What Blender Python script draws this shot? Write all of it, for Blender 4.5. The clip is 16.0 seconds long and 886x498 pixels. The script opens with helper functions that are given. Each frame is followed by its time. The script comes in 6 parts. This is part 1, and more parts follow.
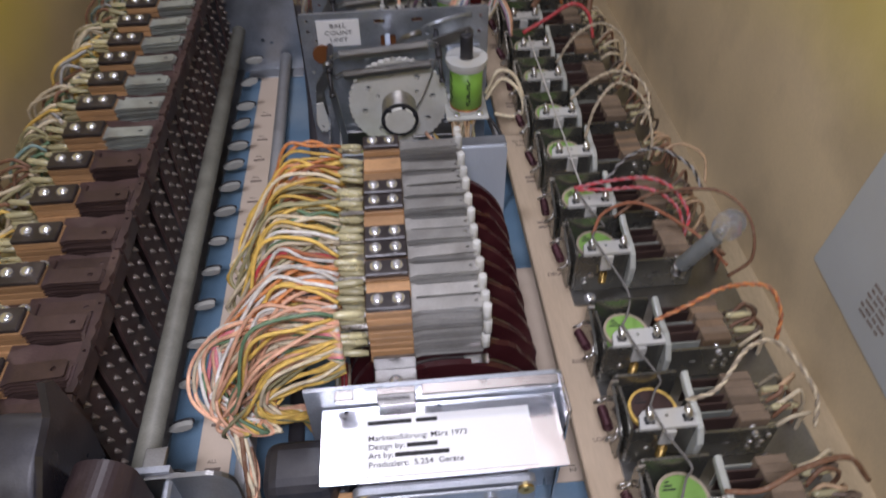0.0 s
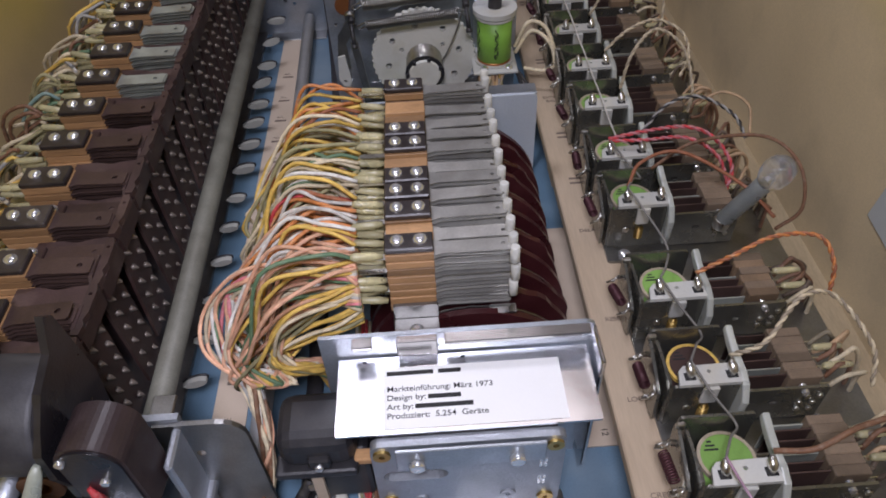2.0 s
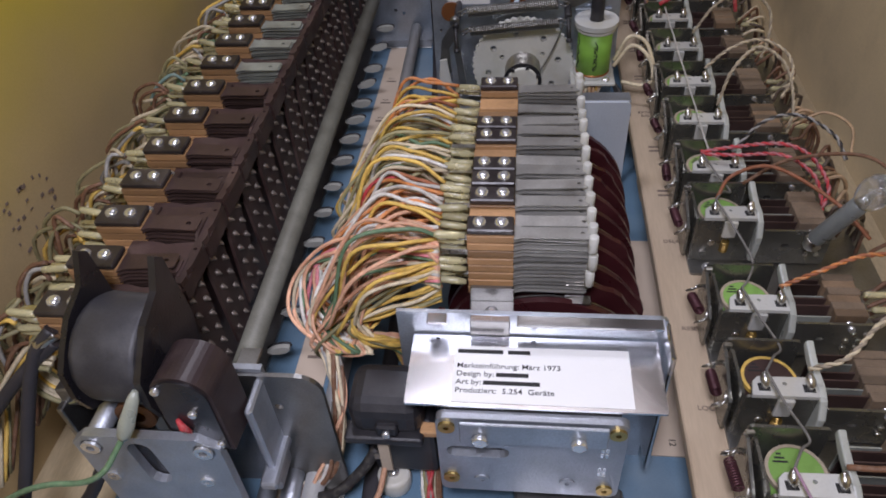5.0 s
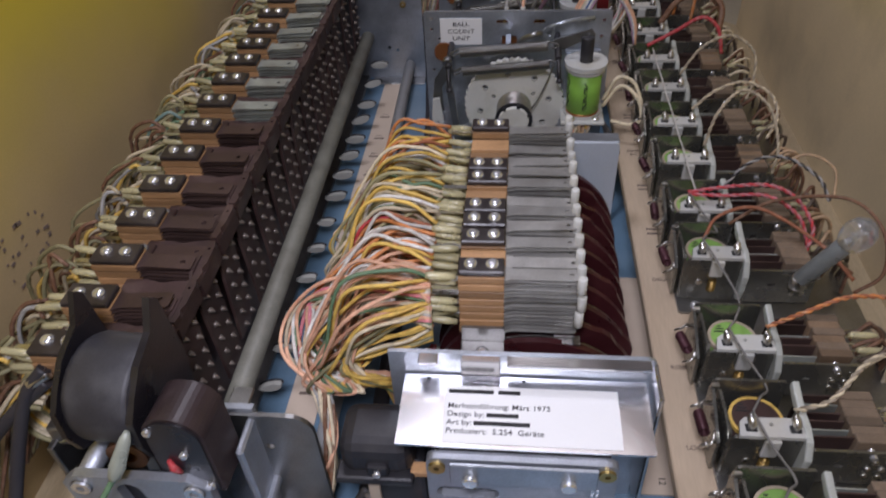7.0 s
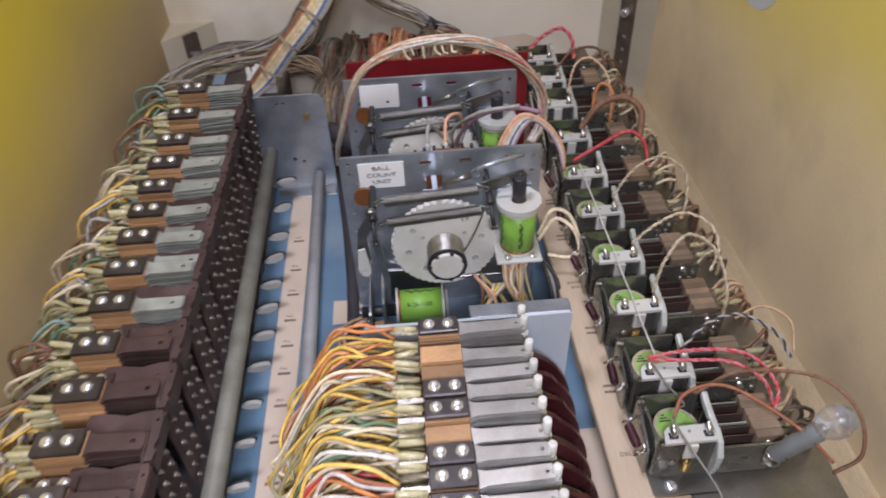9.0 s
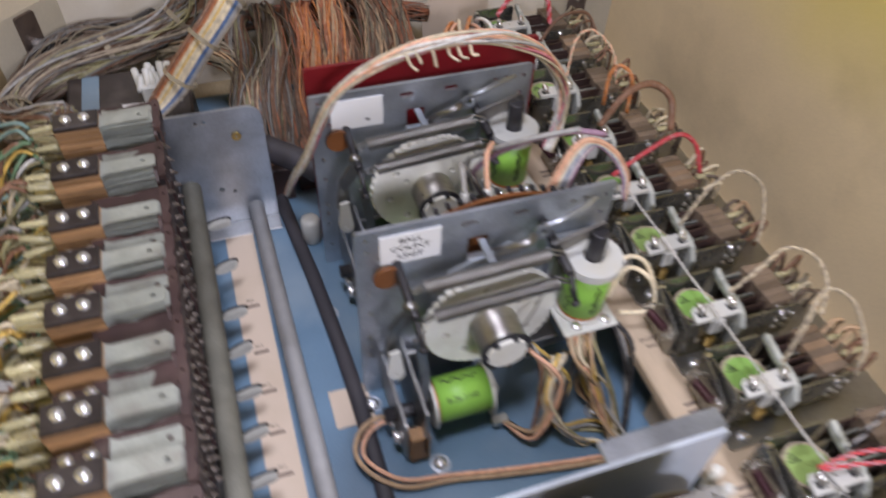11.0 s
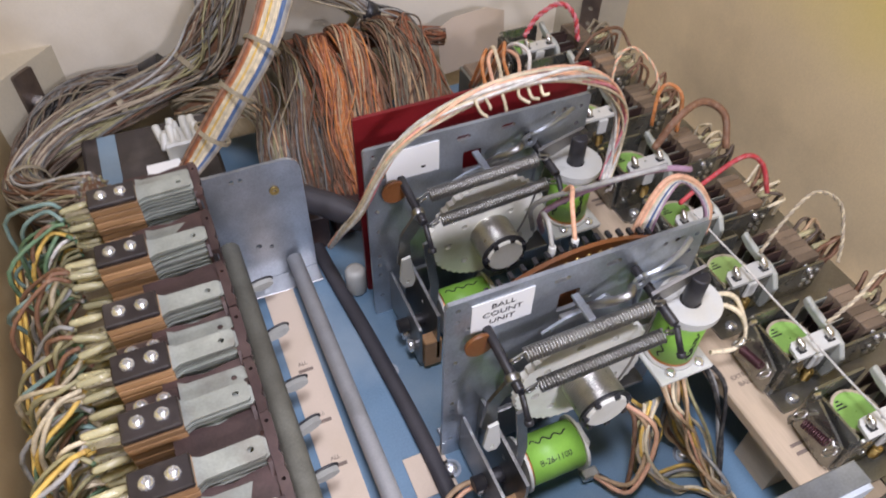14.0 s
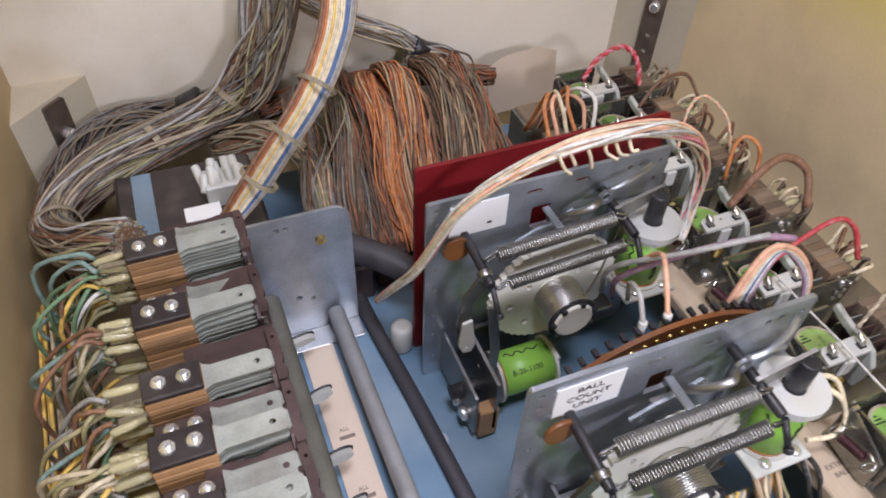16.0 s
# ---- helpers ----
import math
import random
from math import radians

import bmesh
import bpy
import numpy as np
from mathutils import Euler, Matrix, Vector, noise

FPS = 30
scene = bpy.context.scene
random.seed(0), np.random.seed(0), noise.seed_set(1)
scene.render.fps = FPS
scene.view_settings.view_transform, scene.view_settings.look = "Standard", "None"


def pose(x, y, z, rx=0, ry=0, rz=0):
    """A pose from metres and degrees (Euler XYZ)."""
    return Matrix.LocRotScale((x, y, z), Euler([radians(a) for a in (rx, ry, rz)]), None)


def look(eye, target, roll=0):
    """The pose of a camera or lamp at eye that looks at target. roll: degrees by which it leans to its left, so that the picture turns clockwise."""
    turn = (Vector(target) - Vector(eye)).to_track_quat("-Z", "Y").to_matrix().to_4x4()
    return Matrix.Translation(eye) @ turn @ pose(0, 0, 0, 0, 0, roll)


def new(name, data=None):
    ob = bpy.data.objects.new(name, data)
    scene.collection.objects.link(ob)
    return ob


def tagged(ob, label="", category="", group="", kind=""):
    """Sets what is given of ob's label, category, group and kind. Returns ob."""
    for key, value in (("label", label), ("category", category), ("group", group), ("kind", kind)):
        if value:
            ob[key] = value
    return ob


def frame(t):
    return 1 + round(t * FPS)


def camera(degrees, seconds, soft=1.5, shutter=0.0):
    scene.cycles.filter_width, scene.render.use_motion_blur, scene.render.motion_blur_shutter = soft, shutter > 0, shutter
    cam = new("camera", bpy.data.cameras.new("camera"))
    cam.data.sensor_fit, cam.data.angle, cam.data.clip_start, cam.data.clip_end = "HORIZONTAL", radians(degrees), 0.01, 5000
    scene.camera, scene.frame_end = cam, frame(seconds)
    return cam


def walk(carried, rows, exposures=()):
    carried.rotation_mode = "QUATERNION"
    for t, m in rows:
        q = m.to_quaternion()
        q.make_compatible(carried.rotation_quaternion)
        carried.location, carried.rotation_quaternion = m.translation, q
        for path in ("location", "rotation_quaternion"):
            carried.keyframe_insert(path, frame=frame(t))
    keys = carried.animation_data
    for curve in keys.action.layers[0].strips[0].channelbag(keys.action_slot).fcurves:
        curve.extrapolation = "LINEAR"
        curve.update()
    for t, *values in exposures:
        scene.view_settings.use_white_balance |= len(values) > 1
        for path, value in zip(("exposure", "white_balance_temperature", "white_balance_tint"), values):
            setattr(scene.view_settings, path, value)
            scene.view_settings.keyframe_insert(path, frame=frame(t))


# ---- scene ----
cam = camera(63.9, 16.0, soft=1.8, shutter=0.7)
PATH = [
    (0, (0.049, 0.049, 0.373), (0.159, 1.458, -1.043), -0.9),
    (0.5, (0.045, 0.056, 0.353), (0.159, 1.433, -1.093), -3.3),
    (1, (0.048, 0.053, 0.35), (0.111, 1.455, -1.076), -3.7),
    (1.5, (0.048, 0.051, 0.35), (0.127, 1.463, -1.064), -2.2),
    (2, (0.05, 0.049, 0.343), (0.08, 1.443, -1.091), -2.9),
    (2.5, (0.052, 0.044, 0.345), (0.067, 1.479, -1.047), -2.6),
    (3, (0.053, 0.032, 0.336), (-0.114, 1.417, -1.097), -5.1),
    (3.5, (0.053, 0.029, 0.332), (-0.167, 1.375, -1.13), -5.6),
    (4, (0.053, 0.031, 0.335), (-0.162, 1.4, -1.107), -5.0),
    (4.2, (0.052, 0.029, 0.336), (-0.155, 1.436, -1.07), -4.6),
    (6.5, (0.053, 0.027, 0.34), (-0.162, 1.492, -1.004), -4.5),
    (7, (0.053, 0.028, 0.345), (-0.137, 1.525, -0.968), -3.5),
    (7.5, (0.053, 0.031, 0.349), (-0.094, 1.566, -0.925), -3.2),
    (8, (0.05, 0.05, 0.367), (-0.19, 1.557, -0.925), -8.0),
    (8.5, (0.04, 0.1, 0.396), (-0.048, 1.604, -0.92), -5.0),
    (8.7, (0.036, 0.113, 0.399), (0.026, 1.629, -0.906), -3.7),
    (10.8, (-0.033, 0.279, 0.379), (0.385, 1.528, -1.127), 3.1),
    (11, (-0.054, 0.306, 0.375), (0.427, 1.554, -1.112), 3.6),
    (11.5, (-0.073, 0.342, 0.367), (0.444, 1.573, -1.122), 2.6),
    (11.6, (-0.074, 0.348, 0.366), (0.456, 1.576, -1.121), 2.7),
    (12, (-0.083, 0.363, 0.356), (0.446, 1.545, -1.168), 2.0),
    (12.5, (-0.087, 0.368, 0.356), (0.449, 1.558, -1.159), 1.5),
    (13, (-0.088, 0.37, 0.361), (0.457, 1.569, -1.144), 1.7),
    (13.5, (-0.089, 0.368, 0.363), (0.465, 1.562, -1.143), 2.0),
    (14, (-0.09, 0.362, 0.374), (0.463, 1.577, -1.116), 1.5),
    (14.5, (-0.089, 0.358, 0.388), (0.466, 1.599, -1.079), 1.3),
    (15, (-0.084, 0.365, 0.38), (0.498, 1.63, -1.056), 3.7),
    (15.5, (-0.094, 0.384, 0.372), (0.441, 1.681, -1.053), 2.2),
    (16, (-0.103, 0.406, 0.36), (0.453, 1.68, -1.078), 2.6),
]
walk(cam, [(t, look(eye, target, roll)) for t, eye, target, roll in PATH], [(0, -0.75), (0.4, -0.96), (2, -0.92), (3.5, -0.9), (6.5, -0.96), (7.5, -1.0), (8.1, -1.05), (8.55, -0.22), (8.9, -0.12), (10.8, 0.0), (12, 0.3), (16, 0.33)])

# ---- light ----
world = bpy.data.worlds.new("room_air")
scene.world = world
world.use_nodes = True
world.node_tree.nodes["Background"].inputs["Color"].default_value = (0.75, 0.82, 1.0, 1)
world.node_tree.nodes["Background"].inputs["Strength"].default_value = 0.085


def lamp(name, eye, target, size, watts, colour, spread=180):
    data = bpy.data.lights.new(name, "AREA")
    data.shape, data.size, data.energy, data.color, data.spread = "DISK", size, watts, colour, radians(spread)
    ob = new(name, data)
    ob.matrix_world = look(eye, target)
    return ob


# Two added fills, unseen, standing in for a torch carried with the camera.
lamp("added_front_fill", (0.04, -0.02, 0.50), (0.0, 0.19, 0.02), 0.10, 1.95, (0.98, 0.965, 1.16), 135)
lamp("added_rear_fill", (-0.05, 0.44, 0.62), (0.04, 0.72, 0.05), 0.12, 1.9, (0.97, 0.97, 1.16))
lamp("ceiling_light", (0.1, 0.9, 1.70), (0.05, 0.4, 0.0), 0.9, 5.0, (1.06, 0.94, 1.0))

# ---- materials ----
MATS = {}


def rgb(v):
    return (v[0], v[1], v[2], 1)


def material(name, colour, rough=0.5, metal=0.0, vary=0.25, scale=60.0, fine=900.0, bump=0.15, stain=None, stain_scale=14.0,
             stain_amount=0.35, trans=0.0, coat=0.0, stretch=(1, 1, 1), spread=0.12, local=False):
    """A surface with variation at two scales, a stain layer and fine relief."""
    m = bpy.data.materials.new(name)
    m.use_nodes = True
    t = m.node_tree
    bsdf = t.nodes["Principled BSDF"]
    tc = t.nodes.new("ShaderNodeTexCoord")
    mp = t.nodes.new("ShaderNodeMapping")
    mp.inputs["Scale"].default_value = stretch
    if local:
        t.links.new(tc.outputs["Object"], mp.inputs["Vector"])
    else:
        geo = t.nodes.new("ShaderNodeNewGeometry")
        t.links.new(geo.outputs["Position"], mp.inputs["Vector"])

    def noise_tex(s, detail=4.0):
        n = t.nodes.new("ShaderNodeTexNoise")
        n.inputs["Scale"].default_value = s
        n.inputs["Detail"].default_value = detail
        t.links.new(mp.outputs["Vector"], n.inputs["Vector"])
        return n.outputs["Fac"]

    def mix(fac, a, b, kind="MIX"):
        n = t.nodes.new("ShaderNodeMix")
        n.data_type, n.blend_type = "RGBA", kind
        for sock, value in ((n.inputs[0], fac), (n.inputs[6], a), (n.inputs[7], b)):
            if isinstance(value, (int, float, tuple)):
                sock.default_value = value
            else:
                t.links.new(value, sock)
        return n.outputs[2]

    def ramp(src, a, b):
        n = t.nodes.new("ShaderNodeMapRange")
        n.inputs["From Min"].default_value, n.inputs["From Max"].default_value = a, b
        t.links.new(src, n.inputs["Value"])
        return n.outputs[0]

    big, small = noise_tex(scale), noise_tex(fine, 2.0)
    dark = tuple(c * (1 - vary) for c in colour)
    light = tuple(min(1, c * (1 + vary)) for c in colour)
    col = mix(ramp(big, 0.3, 0.7), rgb(dark), rgb(light))
    col = mix(0.35, col, mix(ramp(small, 0.3, 0.7), rgb(dark), rgb(light)))
    if stain:
        f = t.nodes.new("ShaderNodeMath")
        f.operation = "MULTIPLY"
        f.inputs[1].default_value = stain_amount
        t.links.new(ramp(noise_tex(stain_scale, 6.0), 0.5, 0.68), f.inputs[0])
        col = mix(f.outputs[0], col, rgb(stain))
    info = t.nodes.new("ShaderNodeObjectInfo")
    hsv = t.nodes.new("ShaderNodeHueSaturation")
    v = t.nodes.new("ShaderNodeMapRange")
    v.inputs["To Min"].default_value, v.inputs["To Max"].default_value = 1 - spread, 1 + spread
    t.links.new(info.outputs["Random"], v.inputs["Value"])
    t.links.new(v.outputs[0], hsv.inputs["Value"])
    t.links.new(col, hsv.inputs["Color"])
    t.links.new(hsv.outputs["Color"], bsdf.inputs["Base Color"])
    r = t.nodes.new("ShaderNodeMapRange")
    r.inputs["To Min"].default_value, r.inputs["To Max"].default_value = max(0.02, rough - 0.12), min(1, rough + 0.12)
    t.links.new(big, r.inputs["Value"])
    t.links.new(r.outputs[0], bsdf.inputs["Roughness"])
    bsdf.inputs["Metallic"].default_value = metal
    bsdf.inputs["Transmission Weight"].default_value = trans
    bsdf.inputs["Coat Weight"].default_value = coat
    if bump:
        b = t.nodes.new("ShaderNodeBump")
        b.inputs["Strength"].default_value = bump
        b.inputs["Distance"].default_value = 0.0006
        t.links.new(small, b.inputs["Height"])
        t.links.new(b.outputs["Normal"], bsdf.inputs["Normal"])
    MATS[name] = m
    return m


BLUE = material("blue_board_paint", (0.120, 0.205, 0.290), 0.42, vary=0.2, scale=18, stain=(0.26, 0.32, 0.36), stain_scale=11, stain_amount=0.55)
PLY = material("cabinet_floor_wood", (0.46, 0.37, 0.23), 0.7, vary=0.25, scale=20, stretch=(1, 0.2, 1), stain=(0.12, 0.08, 0.05))
BATTEN = material("pale_batten_wood", (0.53, 0.415, 0.29), 0.65, vary=0.14, scale=40, stretch=(1, 0.12, 1), stain=(0.35, 0.24, 0.15), stain_scale=30)
CREAM = material("cream_panel", (0.86, 0.79, 0.66), 0.65, vary=0.07, scale=10, stain=(0.45, 0.36, 0.22), stain_scale=7, stain_amount=0.5)
BLOCKWOOD = material("dirty_block_wood", (0.52, 0.46, 0.34), 0.7, vary=0.14, scale=20, stain=(0.25, 0.2, 0.12), stain_scale=12)
PLASTER = material("room_plaster", (0.42, 0.41, 0.40), 0.9, vary=0.05, scale=2)
ROOMFLOOR = material("room_floor", (0.2, 0.17, 0.14), 0.7, vary=0.2, scale=4)
ZINC = material("zinc_steel", (0.49, 0.53, 0.58), 0.36, 0.8, vary=0.28, scale=45, stain=(0.24, 0.25, 0.27), stain_scale=24, stain_amount=0.5)
MILKY = material("greyed_clear_plastic", (0.50, 0.53, 0.44), 0.3, vary=0.15, scale=90, trans=0.3)
GLOSSBLACK = material("black_lacquer", (0.018, 0.016, 0.019), 0.3, vary=0.3, scale=60, stain=(0.05, 0.045, 0.045), stain_scale=60)
PALEZINC = material("pale_zinc", (0.56, 0.62, 0.69), 0.5, 0.35, vary=0.12, scale=40, stain=(0.4, 0.43, 0.47), stain_scale=20)
ROTORBROWN = material("brown_moulded_case", (0.036, 0.023, 0.023), 0.42, vary=0.25, scale=60, stain=(0.12, 0.09, 0.085), stain_scale=50)
DULL = material("dull_steel", (0.34, 0.335, 0.325), 0.40, 1.0, vary=0.2, scale=50, stain=(0.2, 0.19, 0.17), stain_scale=40)
RSTEEL = material("relay_steel", (0.25, 0.245, 0.215), 0.27, 0.8, vary=0.25, scale=60, stain=(0.13, 0.12, 0.10), stain_scale=45)
CAST = material("cast_zinc", (0.50, 0.53, 0.58), 0.5, 0.85, vary=0.15, scale=70, bump=0.4, stain=(0.25, 0.25, 0.27), stain_scale=30)
CHROME = material("bright_plate", (0.78, 0.77, 0.77), 0.2, 1.0, vary=0.06, scale=40, bump=0.03, stain=(0.5, 0.45, 0.43), stain_scale=60)
SCREW = material("screw_steel", (0.82, 0.82, 0.82), 0.25, 0.8, vary=0.1, scale=200)
RUSTY = material("rusty_steel", (0.15, 0.115, 0.095), 0.5, 0.6, vary=0.35, scale=70, bump=0.4, stain=(0.28, 0.20, 0.14), stain_scale=50)
BRASS = material("brass", (0.62, 0.44, 0.16), 0.35, 1.0, vary=0.15, scale=200)
DARKCOPPER = material("dark_copper", (0.30, 0.15, 0.08), 0.4, 0.9, vary=0.25, scale=200)
COPPER = material("copper_winding", (0.55, 0.24, 0.10), 0.4, 0.9, vary=0.2, scale=200)
BANKBLADE = material("tarnished_blade", (0.37, 0.39, 0.345), 0.42, 0.35, vary=0.2, scale=90, stain=(0.17, 0.13, 0.10), stain_scale=60, spread=0.22)
BLADE = material("nickel_blade", (0.41, 0.40, 0.37), 0.4, 0.55, vary=0.18, scale=90, stain=(0.24, 0.21, 0.18), stain_scale=60, spread=0.22)
DARKBLADE = material("dark_contact_blade", (0.075, 0.046, 0.040), 0.45, 0.3, vary=0.25, scale=90, spread=0.25)
BAKE = material("black_bakelite", (0.030, 0.023, 0.022), 0.38, vary=0.3, scale=90, stain=(0.12, 0.1, 0.09), stain_scale=50)
BROWNBAKE = material("brown_bakelite", (0.048, 0.026, 0.023), 0.45, vary=0.3, scale=70, stain=(0.16, 0.12, 0.1), stain_scale=45)
TAN = material("tan_phenolic", (0.38, 0.215, 0.10), 0.5, vary=0.3, scale=70, spread=0.35, stretch=(0.4, 1, 3))
CAMRED = material("dark_red_cam", (0.045, 0.010, 0.012), 0.3, vary=0.3, scale=50, stain=(0.09, 0.03, 0.03), stain_scale=50)
REDPLATE = material("red_phenolic", (0.20, 0.012, 0.016), 0.35, vary=0.2, scale=25, stain=(0.09, 0.01, 0.01))
# Coil green made darker for the shade inside the relay boxes.
SHADEDGREEN = material("shaded_green_wrap", (0.22, 0.40, 0.09), 0.5, vary=0.12, scale=60, spread=0.25)
BROWNPH = material("brown_phenolic", (0.19, 0.07, 0.022), 0.4, vary=0.2, scale=40)
NYLON = material("white_nylon", (0.56, 0.56, 0.52), 0.32, vary=0.08, scale=50, stain=(0.55, 0.5, 0.38), stain_scale=50, stain_amount=0.4)
TUBEGREY = material("grey_green_tube", (0.235, 0.23, 0.185), 0.55, 0.1, vary=0.25, scale=60, stain=(0.10, 0.085, 0.06), stain_scale=40)
TUBEPALE = material("pale_grey_tube", (0.56, 0.56, 0.55), 0.45, 0.2, vary=0.12, scale=60, stain=(0.25, 0.24, 0.22), stain_scale=40)
BLACK = material("black_plastic", (0.022, 0.021, 0.024), 0.42, vary=0.3, scale=60, stain=(0.06, 0.056, 0.055), stain_scale=50)
RUBBER = material("black_cable_rubber", (0.04, 0.037, 0.042), 0.55, vary=0.2, scale=60)
GREEN = material("green_coil_wrap", (0.27, 0.54, 0.08), 0.42, vary=0.10, scale=60, spread=0.1)
DULLGREEN = material("faded_green_wrap", (0.30, 0.44, 0.13), 0.5, vary=0.15, scale=60)
PAPER = material("white_paper", (0.82, 0.82, 0.81), 0.75, vary=0.02, scale=20)
OLDPAPER = material("aged_paper", (0.60, 0.49, 0.38), 0.8, vary=0.06, scale=20, stain=(0.5, 0.4, 0.28), stain_scale=25)
INK = material("black_ink", (0.02, 0.02, 0.02), 0.7, vary=0.1)
GREYINK = material("faded_ink", (0.20, 0.15, 0.12), 0.7, vary=0.1)
REDINK = material("red_ink", (0.35, 0.05, 0.06), 0.7, vary=0.1)
GEAR = material("white_ratchet_nylon", (0.78, 0.77, 0.70), 0.42, vary=0.07, scale=50, stain=(0.5, 0.46, 0.34), stain_scale=40, stain_amount=0.4)
BRIGHTSPRING = material("bright_spring_wire", (0.50, 0.48, 0.44), 0.32, 0.9, vary=0.2, scale=200)
# White wall sheet's dim light is put into this grey; also the ring residue.
DIMPAPERGREY = material("dim_paper_and_residue_grey", (0.52, 0.54, 0.52), 0.8, vary=0.05, scale=15, stain=(0.46, 0.46, 0.42), stain_scale=12)
DRUM = material("dusty_black_tape", (0.046, 0.045, 0.052), 0.5, vary=0.25, scale=60, stain=(0.12, 0.12, 0.12), stain_scale=60)
LIFTNYLON = material("milky_nylon", (0.58, 0.60, 0.54), 0.3, vary=0.08, scale=60, trans=0.25)
SLEEVE = material("yellowed_clear_sleeve", (0.70, 0.64, 0.38), 0.25, vary=0.15, scale=80, trans=0.45, spread=0.2)
SOLDER = material("solder_lug", (0.72, 0.70, 0.66), 0.3, 1.0, vary=0.2, scale=300)
GLASS = material("clear_glass", (0.9, 0.92, 0.93), 0.08, vary=0.02, trans=0.9)
WIRE = {}
TRACER = dict(yellow=(0.45, 0.22, 0.08), cream=(0.34, 0.30, 0.20), white=(0.40, 0.22, 0.18), orange=(0.66, 0.55, 0.40), red=(0.62, 0.45, 0.40), peach=(0.62, 0.22, 0.16), pink=(0.66, 0.5, 0.46))
for _n, _c in dict(yellow=(0.70, 0.47, 0.11), cream=(0.68, 0.58, 0.40), white=(0.68, 0.66, 0.60), orange=(0.62, 0.23, 0.07), red=(0.55, 0.05, 0.06),
                   teal=(0.20, 0.30, 0.27), green=(0.14, 0.24, 0.13), blue=(0.10, 0.18, 0.36), brown=(0.20, 0.10, 0.055), black=(0.035, 0.032, 0.032), peach=(0.76, 0.44, 0.28),
                   grey=(0.34, 0.33, 0.31), purple=(0.36, 0.22, 0.30), olive=(0.30, 0.27, 0.14), pink=(0.62, 0.20, 0.23), rust=(0.34, 0.12, 0.055), dun=(0.40, 0.33, 0.24),
                   umber=(0.12, 0.085, 0.060), ash=(0.19, 0.18, 0.165), drab=(0.25, 0.21, 0.14), tan=(0.50, 0.34, 0.20)).items():
    _tr = (0.60, 0.55, 0.44) if max(_c) < 0.5 else TRACER.get(_n, (0.30, 0.20, 0.12))
    WIRE[_n] = material(_n + "_wire", _c, 0.6, vary=0.3, scale=240, fine=1500, bump=0.35, spread=0.2, stain=_tr, stain_scale=330, stain_amount=0.35 if max(_c) > 0.5 else 0.14)


def wall_paint(name, base, spray, low, high):
    """Brown-grey inner cabinet wood with yellow overspray along its upper part, patchy at the border."""
    m = material(name, base, 0.6, vary=0.13, scale=9, stain=(0.24, 0.19, 0.12), stain_scale=11, stain_amount=0.3)
    t = m.node_tree
    hsv = next(n for n in t.nodes if n.bl_idname == "ShaderNodeHueSaturation")
    src = hsv.inputs["Color"].links[0].from_socket
    geo = t.nodes.new("ShaderNodeNewGeometry")
    sep = t.nodes.new("ShaderNodeSeparateXYZ")
    t.links.new(geo.outputs["Position"], sep.inputs[0])
    n = t.nodes.new("ShaderNodeTexNoise")
    n.inputs["Scale"].default_value = 5.0
    n.inputs["Detail"].default_value = 5.0
    t.links.new(geo.outputs["Position"], n.inputs["Vector"])
    a = t.nodes.new("ShaderNodeMath")
    a.operation = "MULTIPLY_ADD"
    a.inputs[1].default_value = 0.12
    t.links.new(n.outputs["Fac"], a.inputs[0])
    t.links.new(sep.outputs["Z"], a.inputs[2])
    r = t.nodes.new("ShaderNodeMapRange")
    r.interpolation_type = "SMOOTHSTEP"
    r.inputs["From Min"].default_value, r.inputs["From Max"].default_value = low + 0.06, high + 0.06
    t.links.new(a.outputs[0], r.inputs["Value"])
    mx = t.nodes.new("ShaderNodeMix")
    mx.data_type = "RGBA"
    t.links.new(r.outputs[0], mx.inputs[0])
    t.links.new(src, mx.inputs[6])
    mx.inputs[7].default_value = rgb(spray)
    t.links.new(mx.outputs[2], hsv.inputs["Color"])
    return m


WALLW = wall_paint("inner_wall_west", (0.56, 0.42, 0.22), (0.72, 0.56, 0.04), 0.09, 0.23)
WALLE = wall_paint("inner_wall_east", (0.72, 0.58, 0.36), (0.72, 0.58, 0.13), 0.11, 0.22)


# ---- mesh helpers ----
def box(x0, x1, y0, y1, z0, z1, bev=0.0, bm=None, seg=1):
    bm = bm or bmesh.new()
    vs = [bm.verts.new((x, y, z)) for x in (x0, x1) for y in (y0, y1) for z in (z0, z1)]
    fs = [bm.faces.new([vs[i] for i in f]) for f in ((0, 1, 3, 2), (4, 6, 7, 5), (0, 4, 5, 1), (2, 3, 7, 6), (0, 2, 6, 4), (1, 5, 7, 3))]
    if bev:
        es = list({e for f in fs for e in f.edges})
        bmesh.ops.bevel(bm, geom=es, offset=bev, segments=seg, affect="EDGES", profile=0.5)
    return bm


def frames_along(pts):
    """Directions and two crossing axes along a line, without twist."""
    d = [(pts[min(i + 1, len(pts) - 1)] - pts[max(i - 1, 0)]).normalized() for i in range(len(pts))]
    a = d[0].orthogonal().normalized()
    out = []
    for t in d:
        a = (a - t * a.dot(t)).normalized()
        out.append((a, t.cross(a)))
    return out


